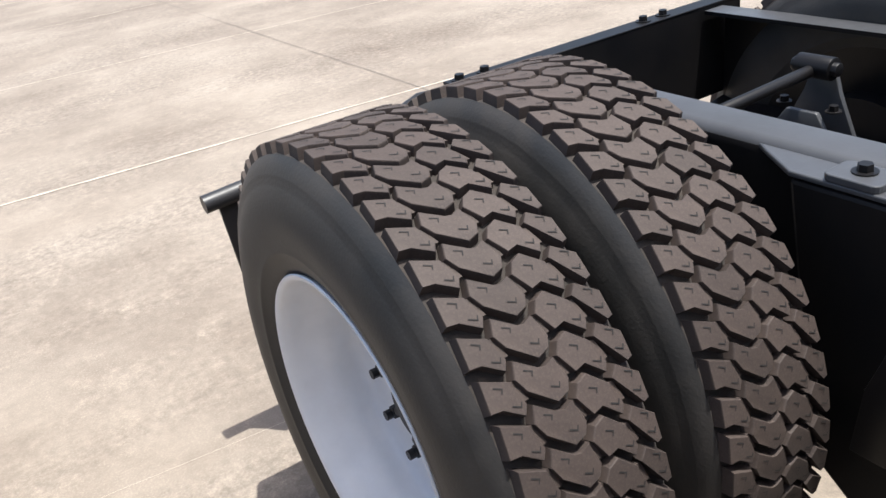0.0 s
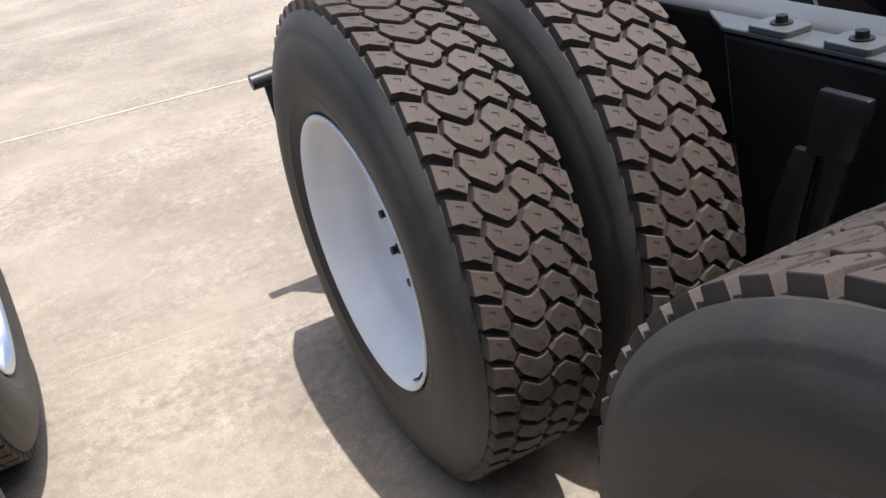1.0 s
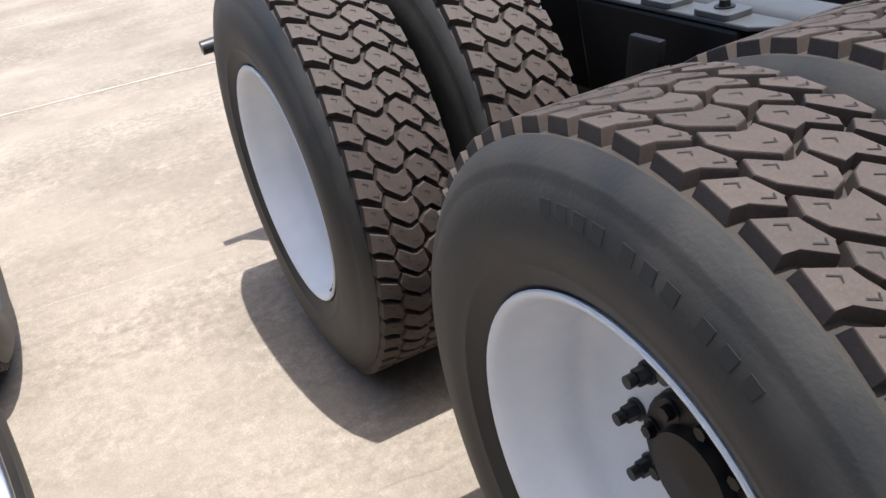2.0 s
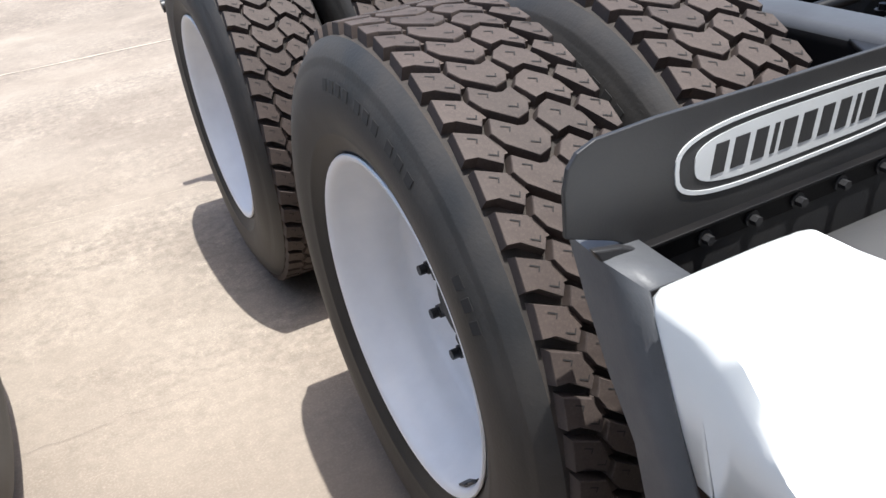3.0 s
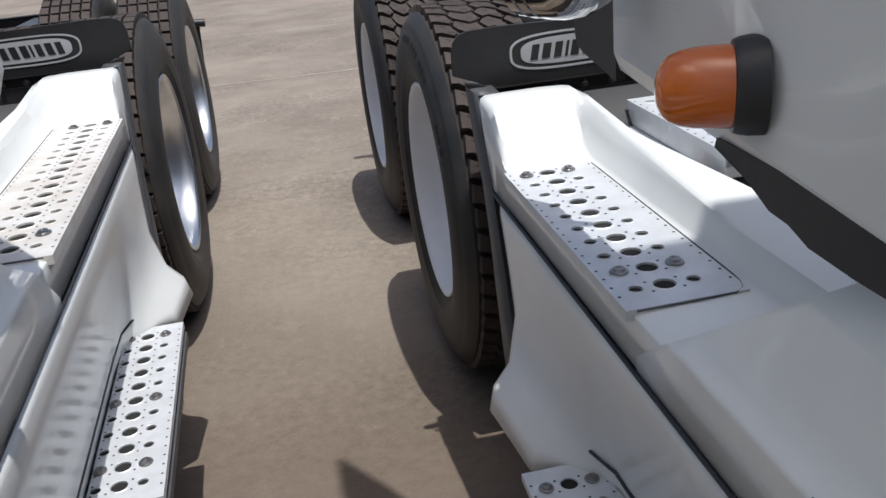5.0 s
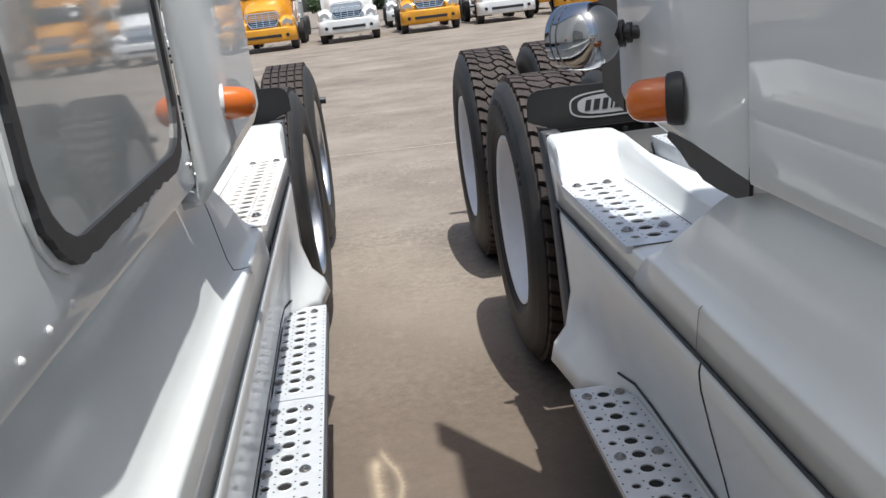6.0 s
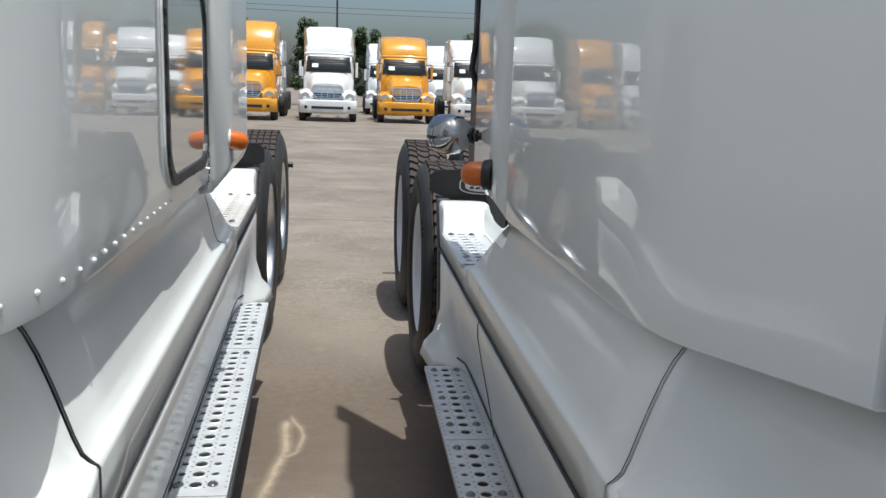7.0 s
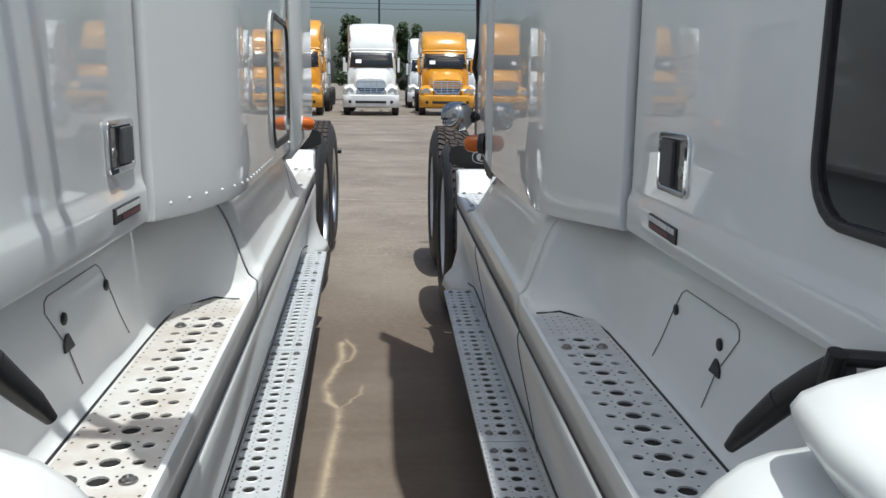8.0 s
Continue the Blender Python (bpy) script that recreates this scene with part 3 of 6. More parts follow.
    step_plate(truck, P, u0, 0.154, seam - 0.10, door_front + 0.02, 0.808, PLATE_DIRTY if dirty else PLATE, bolts=(1,) if not dirty else (1, 14), lead=0.210 if not dirty else 0.161, um=0.082 if not dirty else 0.078)
    bm = bmesh.new()
    pts = [(0.030, seam - 0.070, 0.802), (0.062, seam - 0.074, 0.804), (0.084, seam - 0.084, 0.810), (0.110, seam - 0.115, 0.809), (0.140, seam - 0.150, 0.804), (0.156, seam - 0.180, 0.8025), (0.163, seam - 0.24, 0.802), (0.165, seam - 0.40, 0.802), (0.165, door_front, 0.802)]
    pipe(bm, [P(u, y, z) for u, y, z in pts], 0.0026, 6)
    part("seal", bm, BLACK, truck)
    # dark seam between the modules
    bm = bmesh.new()
    gap = 0.0026 if dirty else 0.0016
    a = ledge(seam)
    loft(bm, [[(u - 0.0040, y + gap, z + 0.001) for u, y, z in a], [(u - 0.0040, y - gap, z + 0.001) for u, y, z in a]], P)
    part("seam", bm, BLACK, truck)
    # fine joint across the ledge edge, or over the whole sloping end
    if dirty:
        row = [on_ledge(y, z) for y, z in ((-1.342, 0.815), (-1.350, 0.8305), (-1.385, 0.838), (-1.415, 0.848), (-1.412, 0.868), (-1.39, 0.90), (-1.36, 0.94), (-1.325, 0.98), (-1.30, 1.005))]
        bm = bmesh.new()
        pipe(bm, [P(u - 0.0040, y, z + 0.001) for u, y, z in row], 0.0013, 6)
        part("seam", bm, GREY_PLASTIC, truck)
    else:
        a = ledge(-1.748)[:6]
        bm = bmesh.new()
        loft(bm, [[(u - 0.0040, y + 0.0014 - (z - 0.8) * 0.3, z + 0.001) for u, y, z in a], [(u - 0.0040, y - 0.0014 - (z - 0.8) * 0.3, z + 0.001) for u, y, z in a]], P)
        part("seam", bm, GREY_PLASTIC, truck)
    # dark joint below the edge, drawn over by an added bead, then lower panels
    bm = bmesh.new()
    loft(bm, [[(0.008, y, 0.765), (0.008, y, 0.725)] for y in (d0 - 0.08, seam, door_front)], P)
    part("groove", bm, BLACK, truck)
    bm = bmesh.new()
    pipe(bm, [P(-0.0006, y, GROOVE_Z - 0.0012) for y in (d0 - 0.074, d0 - 0.5, -1.6, -2.2, seam, door_front)], 0.0034, 8)
    part("groove_line", bm, BLACK, truck, smooth=60)

    def low(y, f, zt):
        """f: 1 at the flared rear end, 0 along the recessed step."""
        a = [(0.002, y, zt), (-0.002, y, zt - 0.02), (0.0, y, zt - 0.05), (0.014, y, 0.62), (0.034, y, 0.53), (0.050, y, 0.450), (0.054, y, 0.425), (0.058, y, 0.395)]
        b = [(0.002, y, zt), (-0.002, y, zt - 0.02), (-0.002, y, zt - 0.06), (-0.002, y, 0.62), (-0.004, y, 0.54), (-0.030, y, 0.46), (-0.066, y, 0.425), (-0.080, y, 0.385)]
        return [tuple(p * (1 - f) + q * f for p, q in zip(m, n)) for m, n in zip(a, b)]

    l0 = lower
    yr = d0 - 0.10

    def slant(s, k):
        return [(u, y - (0.775 - z) * k, z) for u, y, z in s]

    secs = [slant(low(yr, 1.0, GROOVE_Z - 0.003), 0.40), slant(low(yr - 0.02, 1.0, GROOVE_Z - 0.003), 0.38), slant(low(yr - 0.10, 0.97, GROOVE_Z - 0.003), 0.25)]
    secs += [low(yy, f, GROOVE_Z - 0.003) for yy, f in ((l0 + 0.03, 0.85), (l0, 0.55), (l0 - 0.04, 0.2), (l0 - 0.09, 0.04), (l0 - 0.2, 0.0), (seam + 0.003, 0.0), (seam - 0.003, 0.0), (door_front, 0.0))]
    bm = bmesh.new()
    loft(bm, secs, P)
    part("lower_panel", bm, WHITE, truck, "white sculpted lower side panel", smooth=50, thick=0.003)
    # dark gap along the foot of the panel
    bm = bmesh.new()
    foot = [low(yy, f, GROOVE_Z)[5] for yy, f in ((l0 - 0.03, 0.28), (l0 - 0.09, 0.04), (l0 - 0.2, 0.0), (seam, 0.0), (door_front, 0.0))]
    pipe(bm, [P(u - 0.0024, yy, z - 0.004) for u, yy, z in foot], 0.0030, 6)
    part("panel_gap", bm, BLACK, truck)
    # upright joints in the lower panel
    for y in (seam,) if dirty else (-1.745, seam):
        bm = bmesh.new()
        pipe(bm, [P(u - 0.0006, yy, z) for u, yy, z in low(y, 0.0, GROOVE_Z - 0.003)], 0.0016, 6)
        part("seam", bm, BLACK, truck)
    # lower step boards in three lengths with a rim below
    y = l0 - 0.005
    board = (-0.074, 0.049) if dirty else (-0.083, 0.047)
    lengths = [0.62, 1.05, door_front * -1 + y - 0.62 - 1.05 - 0.02]
    for ln in lengths:
        if ln < 0.1:
            continue
        step_plate(truck, P, *board, y, y - ln, 0.412, PLATE, bolts=(0, 5, int(ln / PITCH) - 2), name="lower_step_plate", label="perforated aluminium lower step board", um=board[0] + (0.073 if dirty else 0.065))
        y -= ln + 0.004
    bm = bmesh.new()
    box(bm, -0.076, 0.10, door_front, l0, 0.365, 0.384, P)
    part("step_support", bm, GREY_PLASTIC, truck)
    bm = bmesh.new()
    box(bm, 0.0475, 0.066, door_front, l0 - 0.01, 0.392, 0.4085, P)
    part("step_rim", bm, WHITE, truck)
    bm = bmesh.new()
    box(bm, 0.24, 0.55, door_front, d0 - 0.30, 0.40, 0.80, P)
    part("fuel_tank", bm, FRAME, truck, bevel=0.05)



WIDE = 2.05


def shell(truck, name, P, stations, mat, label="", band=0.0, close=(False, False)):
    """A cab shell from one lower lip over the roof to the other; stations of (y, u of the wall, z of the lip, roof height)."""
    rows = []
    for y, u, zb, zt in stations:
        half = [(u + 0.040, zb + 0.002), (u + 0.006, zb - 0.001), (u + 0.0015, zb + 0.0015), (u, zb + 0.007), (u, zb + 0.058), (u + band * 0.15, zb + 0.066), (u + band * 0.8, zb + 0.080), (u + band, zb + 0.092), (u + band, zb + 0.16), (u + band, 1.5), (u + 0.004, 2.0), (u + 0.02, zt - 0.95), (u + 0.07, zt - 0.45), (u + 0.16, zt - 0.16), (u + 0.30, zt - 0.04), (u + 0.55, zt)]
        rows.append([(a, y, z) for a, z in half] + [(WIDE - a, y, z) for a, z in reversed(half)])
    bm = bmesh.new()
    loft(bm, rows, P)
    bm.verts.ensure_lookup_table()
    n = len(rows[0])
    for flag, k in zip(close, (0, len(rows) - 1)):
        if flag:
            bm.faces.new([bm.verts[k * n + i] for i in range(n)])
    return part(name, bm, mat, truck, label, smooth=24, thick=0.004)


def side_extender(truck, P, y0, y1, u, zb, zt, rise=0.0, flare=0.0):
    """White panel that carries the sleeper's side on to the rear, on both sides."""
    for far in (False, True):
        Q = (lambda a, y, z: P(WIDE - a, y, z)) if far else P
        rows = []
        for y, du in ((y0, 0.004), (y0 - 0.008, 0.0), (y0 - 0.15, 0.0), ((y0 + y1) / 2, 0.0), (y1, 0.0)):
            k = (y - y1) / (y0 - y1)
            zl, du = zb + rise * k, du - flare * k
            rows.append([(u + du + 0.03, y, zl - 0.004), (u + du + 0.008, y, zl - 0.002), (u + du, y, zl + 0.02), (u + du, y, 1.5), (u + du + 0.004, y, 2.0), (u + du + 0.02, y, 2.9), (u + du + 0.06, y, zt)])
        bm = bmesh.new()
        loft(bm, rows, Q)
        part("side_extender", bm, CAB, truck, "glossy white side extender panel", smooth=16, thick=0.02)


def marker_lamp(truck, base, out, base_mat, r, rb, hb, tip):
    """A round amber marker lamp with a blunt bulging lens on its tapered base; rb and hb: the base's radius and height, tip: the lens's end."""
    bm = bmesh.new()
    lathe(bm, [(-0.006, rb), (hb * 0.3, rb), (hb * 0.75, rb * 0.97), (hb, rb * 0.92), (hb + 0.001, r * 0.9)], base, out, 32)
    b = part("marker_lamp", bm, base_mat, truck, "round amber marker lamp", smooth=40)
    bm = bmesh.new()
    prof = [(hb - 0.004, 1.0)] + [(hb + (tip - hb) * k, w) for k, w in ((0.25, 1.0), (0.5, 0.97), (0.68, 0.91), (0.82, 0.80), (0.91, 0.64), (0.97, 0.42), (0.995, 0.2), (1.0, 0.0))]
    lathe(bm, [(k, r * w) for k, w in prof], base, out, 32)
    part("lens", bm, AMBER, b, "orange plastic lens", smooth=60)
    return b


def door_handle(truck, P, y0, y1, z0, z1, u):
    put = lambda a, b, c: P(u - c, a, b)
    out, inn = rounded(y0, y1, z0, z1, 0.016), rounded(y0 + 0.015, y1 - 0.015, z0 + 0.011, z1 - 0.011, 0.008)
    bm = bmesh.new()
    ring_plate(bm, out, inn, 0.006, put)
    h = part("door_handle", bm, CHROME, truck, "chrome framed paddle door handle", bevel=0.0015)
    bm = bmesh.new()
    prism(bm, inn, 0.0015, put)
    part("recess", bm, BLACK, h)
    bm = bmesh.new()
    w = (y1 - y0)
    prism(bm, rounded(y1 - 0.020 - w * 0.42, y1 - 0.020, z0 + 0.014, z1 - 0.014, 0.004, 3), 0.009, put)
    part("paddle", bm, GREY_PLASTIC, h, bevel=0.002)
    bm = bmesh.new()
    prism(bm, rounded(y0 + 0.016, y0 + 0.016 + w * 0.16, z0 + 0.013, z1 - 0.013, 0.004, 3), 0.005, put)
    lathe(bm, [(0.005, 0.011), (0.0075, 0.010), (0.008, 0.0)], put(y0 + 0.016 + w * 0.08, (z0 + z1) / 2 - 0.01, 0.0), Vector(P(0, 0, 0)) - Vector(P(1, 0, 0)), 14)
    part("lock_plate", bm, STEEL, h, bevel=0.001)


def name_badge(truck, P, y0, y1, z0, z1, u, lean):
    """Black name plate with a pale lettering strip of bars and a red band."""
    put = lambda a, b, c: P(u - c, a, b + (a - y1) * lean)
    bm = bmesh.new()
    prism(bm, [(y0, z0), (y1, z0), (y1, z1), (y0, z1)], 0.004, put)
    b = part("name_badge", bm, BLACK, truck, "black badge with pale bars and a red band")
    h = z1 - z0
    n = 8
    w = (y1 - y0 - 0.012) / n
    for k in range(n):
        bm = bmesh.new()
        a = y1 - 0.006 - k * w
        prism(bm, [(a - w * 0.78, z0 + h * 0.55), (a, z0 + h * 0.55), (a, z1 - h * 0.10), (a - w * 0.78, z1 - h * 0.10)], 0.0052, put)
        part("lettering_bar", bm, LETTER, b)
    bm = bmesh.new()
    prism(bm, [(y0 + (y1 - y0) * 0.25, z0 + h * 0.12), (y1 - 0.005, z0 + h * 0.12), (y1 - 0.005, z0 + h * 0.42), (y0 + (y1 - y0) * 0.25, z0 + h * 0.42)], 0.0052, put)
    part("red_band", bm, RED, b)


def wheel_flap(truck, P, yf):
    """Stiff black flap across the wheels in front of the drive tyres, with a plain oval emblem and a bolted strip."""
    put = lambda a, b, c: P(a, yf - c, b)
    out = [(-0.031, 0.945), (-0.030, 0.990), (-0.025, 1.010), (-0.015, 1.022), (0.004, 1.029), (0.068, 1.031), (0.20, 1.028), (0.36, 1.026), (0.482, 1.025), (0.500, 1.021), (0.511, 1.010), (0.515, 1.000), (0.522, 0.953), (0.490, 0.944), (0.482, 0.938), (0.484, 0.905), (0.05, 0.905), (0.02, 0.925)]
    bm = bmesh.new()
    prism(bm, out, 0.006, put)
    flap = part("wheel_flap", bm, BLACK, truck, "black wheel flap with a plain silver oval emblem", bevel=0.0015)

    def oval(a0, a1, h, n=44):
        """A long oval with blunt ends, a little taller at its outer end."""
        am, ah = (a0 + a1) / 2, (a1 - a0) / 2
        res = []
        for k in range(n):
            t = 2 * math.pi * k / n
            c, q = math.cos(t), math.sin(t)
            a = am + ah * math.copysign(abs(c) ** 0.55, c)
            res.append((a, 0.971 + h * (1.06 - 0.12 * (a - a0) / (a1 - a0)) * math.copysign(abs(q) ** 0.62, q)))
        return res

    bm = bmesh.new()
    ring_plate(bm, oval(0.088, 0.431, 0.0365), oval(0.0925, 0.4265, 0.0325), 0.0075, put)
    part("emblem_ring", bm, SILVER, flap)
    bm = bmesh.new()
    prism(bm, oval(0.111, 0.411, 0.0265), 0.0070, put)
    em = part("emblem_field", bm, SILVER, flap)
    x = 0.130
    for w in (0.019, 0.021, 0.019, 0.007, 0.021, 0.021, 0.019, 0.018, 0.007, 0.021, 0.019, 0.021):
        bm = bmesh.new()
        prism(bm, [(x, 0.956), (x + w * 0.82, 0.956), (x + w * 0.82 + 0.006, 0.986), (x + 0.006, 0.986)], 0.0078, put)
        part("emblem_bar", bm, BLACK, em)
        x += w + 0.0045
    bm = bmesh.new()
    box(bm, 0.046, 0.50, yf - 0.012, yf - 0.004, 0.886, 0.912, P)
    box(bm, 0.046, 0.50, yf - 0.017, yf - 0.004, 0.908, 0.912, P)
    strip = part("clamp_strip", bm, FRAME, flap, bevel=0.001)
    bm = bmesh.new()
    box(bm, 0.055, 0.53, yf - 0.010, yf - 0.004, 0.60, 0.885, P)
    part("apron", bm, BLACK, flap)
    for k in range(7):
        bm = bmesh.new()
        bolt(bm, P(0.120 + k * 0.060, yf - 0.012, 0.896), (0, -1, 0), 0.0055, 0.011)
        part("strip_bolt", bm, BLACK, strip)
    # torn rubber lip over the fairing's corner
    bm = bmesh.new()
    prism(bm, [(-0.012, 0.932), (0.02, 0.925), (0.046, 0.912), (0.050, 0.895), (0.030, 0.902), (0.012, 0.915), (-0.004, 0.918)], 0.010, lambda a, b, c: P(a, yf - 0.010 - c, b))
    part("rubber_lip", bm, BLACK, flap, bevel=0.002)


def torus_bag(bm, c, r, h):
    lathe(bm, [(0, r * 0.7), (h * 0.1, r), (h * 0.35, r * 1.05), (h * 0.5, r * 0.93), (h * 0.65, r * 1.05), (h * 0.9, r), (h, r * 0.7), (h, 0.0)], c, (0, 0, 1), 24)


def chassis(truck, ox, sg, yw, front):
    """Frame rails, cross members, axles, torque rods, air springs and lines. ox, sg: x of the near side and the way inwards."""
    X = lambda u: ox + sg * u
    F = lambda u, y, z: (X(u), y, z)
    rear = yw + 1.74
    top = 0.888
    mid = 1.115
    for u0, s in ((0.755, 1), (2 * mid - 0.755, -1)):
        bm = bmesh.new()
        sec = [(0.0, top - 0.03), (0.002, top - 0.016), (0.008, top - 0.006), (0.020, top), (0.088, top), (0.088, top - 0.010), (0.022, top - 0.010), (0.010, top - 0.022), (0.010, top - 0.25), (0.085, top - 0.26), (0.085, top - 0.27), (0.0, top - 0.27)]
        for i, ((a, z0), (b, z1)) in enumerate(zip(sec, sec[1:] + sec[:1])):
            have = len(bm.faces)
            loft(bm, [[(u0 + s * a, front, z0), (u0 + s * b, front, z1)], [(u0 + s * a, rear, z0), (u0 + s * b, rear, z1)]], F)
            # top faces in grey: sun and sky light painted onto the black rail
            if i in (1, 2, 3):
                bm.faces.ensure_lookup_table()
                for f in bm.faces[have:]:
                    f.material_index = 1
        part("frame_rail", bm, [FRAME, FRAME_GREY], truck, "black steel frame rail, its sunlit top flange painted grey", smooth=50)
    for y in (yw + 0.66, yw - 0.62, yw - 1.6):
        bm = bmesh.new()
        box(bm, 0.77, 2 * mid - 0.77, y - 0.04, y + 0.04, top - 0.25, top - 0.02, F)
        part("cross_member", bm, FRAME, truck, bevel=0.008)
    # rear cross beam with a thin top flange and bolts
    bm = bmesh.new()
    box(bm, 0.60, 2 * mid - 0.70, rear + 0.004, rear + 0.02, top - 0.24, top + 0.004, F)
    box(bm, 0.60, 2 * mid - 0.70, rear + 0.004, rear + 0.06, top + 0.004, top + 0.012, F)
    beam = part("rear_beam", bm, FRAME, truck, bevel=0.002)
    for u in (0.63, 0.70, 1.20, 1.27):
        bm = bmesh.new()
        bolt(bm, F(u, rear + 0.035, top + 0.012), (0, 0, 1), 0.012, 0.014)
        part("beam_bolt", bm, FRAME, beam)
    # pointed bracket plates, pads and bolts beside the rail, hangers below
    for y, paint in ((yw + 0.857, FRAME_GREY), (yw - 0.44, FRAME)):
        bm = bmesh.new()
        prism(bm, [(0.758, y + 0.21), (0.735, y + 0.175), (0.690, y + 0.10), (0.690, y - 0.40), (0.72, y - 0.44), (0.758, y - 0.46)], 0.010, lambda a, b, c: F(a, b, 0.868 + c))
        pl = part("bracket_plate", bm, paint, truck, "pointed steel bracket beside the frame rail", bevel=0.003)
        for dy in (0.0, -0.16, -0.31):
            bm = bmesh.new()
            prism(bm, rounded(0.690, 0.757, y + dy - 0.045, y + dy + 0.045, 0.012, 3), 0.012, lambda a, b, c: F(a, b, 0.878 + c))
            part("plate_pad", bm, paint, pl, bevel=0.002)
            bm = bmesh.new()
            bolt(bm, F(0.728, y + dy, 0.890), (0, 0, 1), 0.012, 0.014)
            part("bolt", bm, FRAME, pl)
        bm = bmesh.new()
        prism(bm, [(y - 0.38, 0.866), (y + 0.10, 0.866), (y + 0.06, 0.60), (y + 0.02, 0.36), (y - 0.10, 0.27), (y - 0.26, 0.30), (y - 0.35, 0.58)], 0.06, lambda a, b, c: F(0.69 + c, a, b))
        part("hanger", bm, FRAME, truck, bevel=0.008)
        # forked casting below the bracket
        bm = bmesh.new()
        prism(bm, [(y - 0.191, 0.853), (y - 0.282, 0.854), (y - 0.272, 0.80), (y - 0.262, 0.750), (y - 0.173, 0.738), (y - 0.180, 0.79)], 0.020, lambda a, b, c: F(0.60 + c, a, b))
        br = part("spring_bracket", bm, FRAME, truck, "dark forked casting below the bracket", bevel=0.007, smooth=40)
        for foot in ([(y - 0.150, 0.745), (y - 0.196, 0.745), (y - 0.172, 0.62), (y - 0.155, 0.50), (y - 0.095, 0.50), (y - 0.108, 0.62)], [(y - 0.212, 0.750), (y - 0.256, 0.752), (y - 0.228, 0.64), (y - 0.205, 0.50), (y - 0.178, 0.50), (y - 0.190, 0.62)]):
            bm = bmesh.new()
            prism(bm, foot, 0.016, lambda a, b, c: F(0.602 + c, a, b))
            part("fork", bm, FRAME, br, bevel=0.004, smooth=40)
    for k, yc in enumerate((yw, yw + AXLE_GAP)):
        bm = bmesh.new()
        cyl(bm, F(0.45, yc, AXLE_Z), F(WIDE - 0.45, yc, AXLE_Z), 0.075, seg=20)
        lathe(bm, [(-0.21, 0.02), (-0.20, 0.10), (-0.12, 0.19), (0.0, 0.215), (0.12, 0.19), (0.20, 0.10), (0.24, 0.04)], F(WIDE / 2, yc, AXLE_Z), (0, 1, 0), 28)
        part("axle_housing", bm, FRAME, truck, smooth=40)
        for u in (0.62, 2 * mid - 0.62):
            bm = bmesh.new()
            torus_bag(bm, F(u, yc + 0.30, 0.52), 0.115, 0.20)
            part("air_spring", bm, RUBBER, truck, smooth=50)
            bm = bmesh.new()
            box(bm, u - 0.05, u + 0.05, yc - 0.45, yc + 0.42, 0.40, 0.50, F)
            part("trailing_arm", bm, FRAME, truck, bevel=0.02)
            bm = bmesh.new()
            cyl(bm, F(u, yc - 0.18, 0.42), F(u, yc - 0.22, 0.66), 0.032, seg=14)
            cyl(bm, F(u, yc - 0.215, 0.62), F(u, yc - 0.24, 0.84), 0.040, seg=14)
            part("shock_absorber", bm, FRAME_GREY, truck, smooth=40)
            bm = bmesh.new()
            cyl(bm, F(u, yc - 0.14, 0.60), F(u, yc + 0.06, 0.62), 0.082, seg=20)
            part("brake_chamber", bm, FRAME, truck, bevel=0.01, smooth=40)
        # transverse torque rod with its bushings and tower
        bm = bmesh.new()
        a, b = Vector(F(0.80, yc - 0.050, 0.858)), Vector(F(1.14, yc - 0.066, 0.878))
        cyl(bm, a, b, 0.013, seg=14)
        cyl(bm, b + Vector((0, -0.040, 0.004)), b + Vector((0, 0.040, 0.004)), 0.024, seg=20)
        cyl(bm, b + Vector((0, -0.052, 0.004)), b + Vector((0, 0.052, 0.004)), 0.015, seg=8)
        part("torque_rod", bm, FRAME, truck, "black torque rod with a bushed end", bevel=0.002, smooth=40)
        bm = bmesh.new()
        c = (b.x - ox) / sg
        prism(bm, [(yc - 0.15, 0.72), (yc + 0.03, 0.72), (yc - 0.02, 0.82), (yc - 0.035, 0.868), (yc - 0.060, 0.880), (yc - 0.090, 0.870), (yc - 0.105, 0.82)], 0.014, lambda p, q, d: F(c + 0.028 + d, p, q))
        prism(bm, [(yc - 0.15, 0.72), (yc + 0.03, 0.72), (yc - 0.03, 0.80), (yc - 0.10, 0.80)], 0.014, lambda p, q, d: F(c - 0.04 + d, p, q))
        part("rod_tower", bm, FRAME_GREY, truck, bevel=0.004, smooth=40)
        for dy in (-0.125, -0.01):
            bm = bmesh.new()
            bolt(bm, (b.x - sg * 0.02, yc + dy, 0.803), (0, 0, 1), 0.010, 0.014)
            part("tower_bolt", bm, FRAME, truck)
    # air lines and fittings along the rail
    bm = bmesh.new()
    for k in range(4):
        pipe(bm, [F(0.79 + 0.02 * k, yw + 1.5 - j * 0.42, 0.80 - 0.015 * k + 0.012 * math.sin(j * 2.1 + k)) for j in range(8)], 0.008, 7)
    part("air_lines", bm, BLACK, truck, smooth=60)
    # air tank and fittings ahead of the flap
    bm = bmesh.new()
    lathe(bm, [(0, 0.0), (0.01, 0.09), (0.03, 0.122), (0.06, 0.135), (0.30, 0.135), (0.303, 0.139), (0.318, 0.139), (0.321, 0.133), (0.345, 0.125), (0.36, 0.09), (0.361, 0.060), (0.46, 0.060), (0.462, 0.0)], F(0.190, yw - 0.705, 0.768), (sg, 0, 0), 40)
    part("air_tank", bm, TANK, truck, "black round air tank", smooth=50)
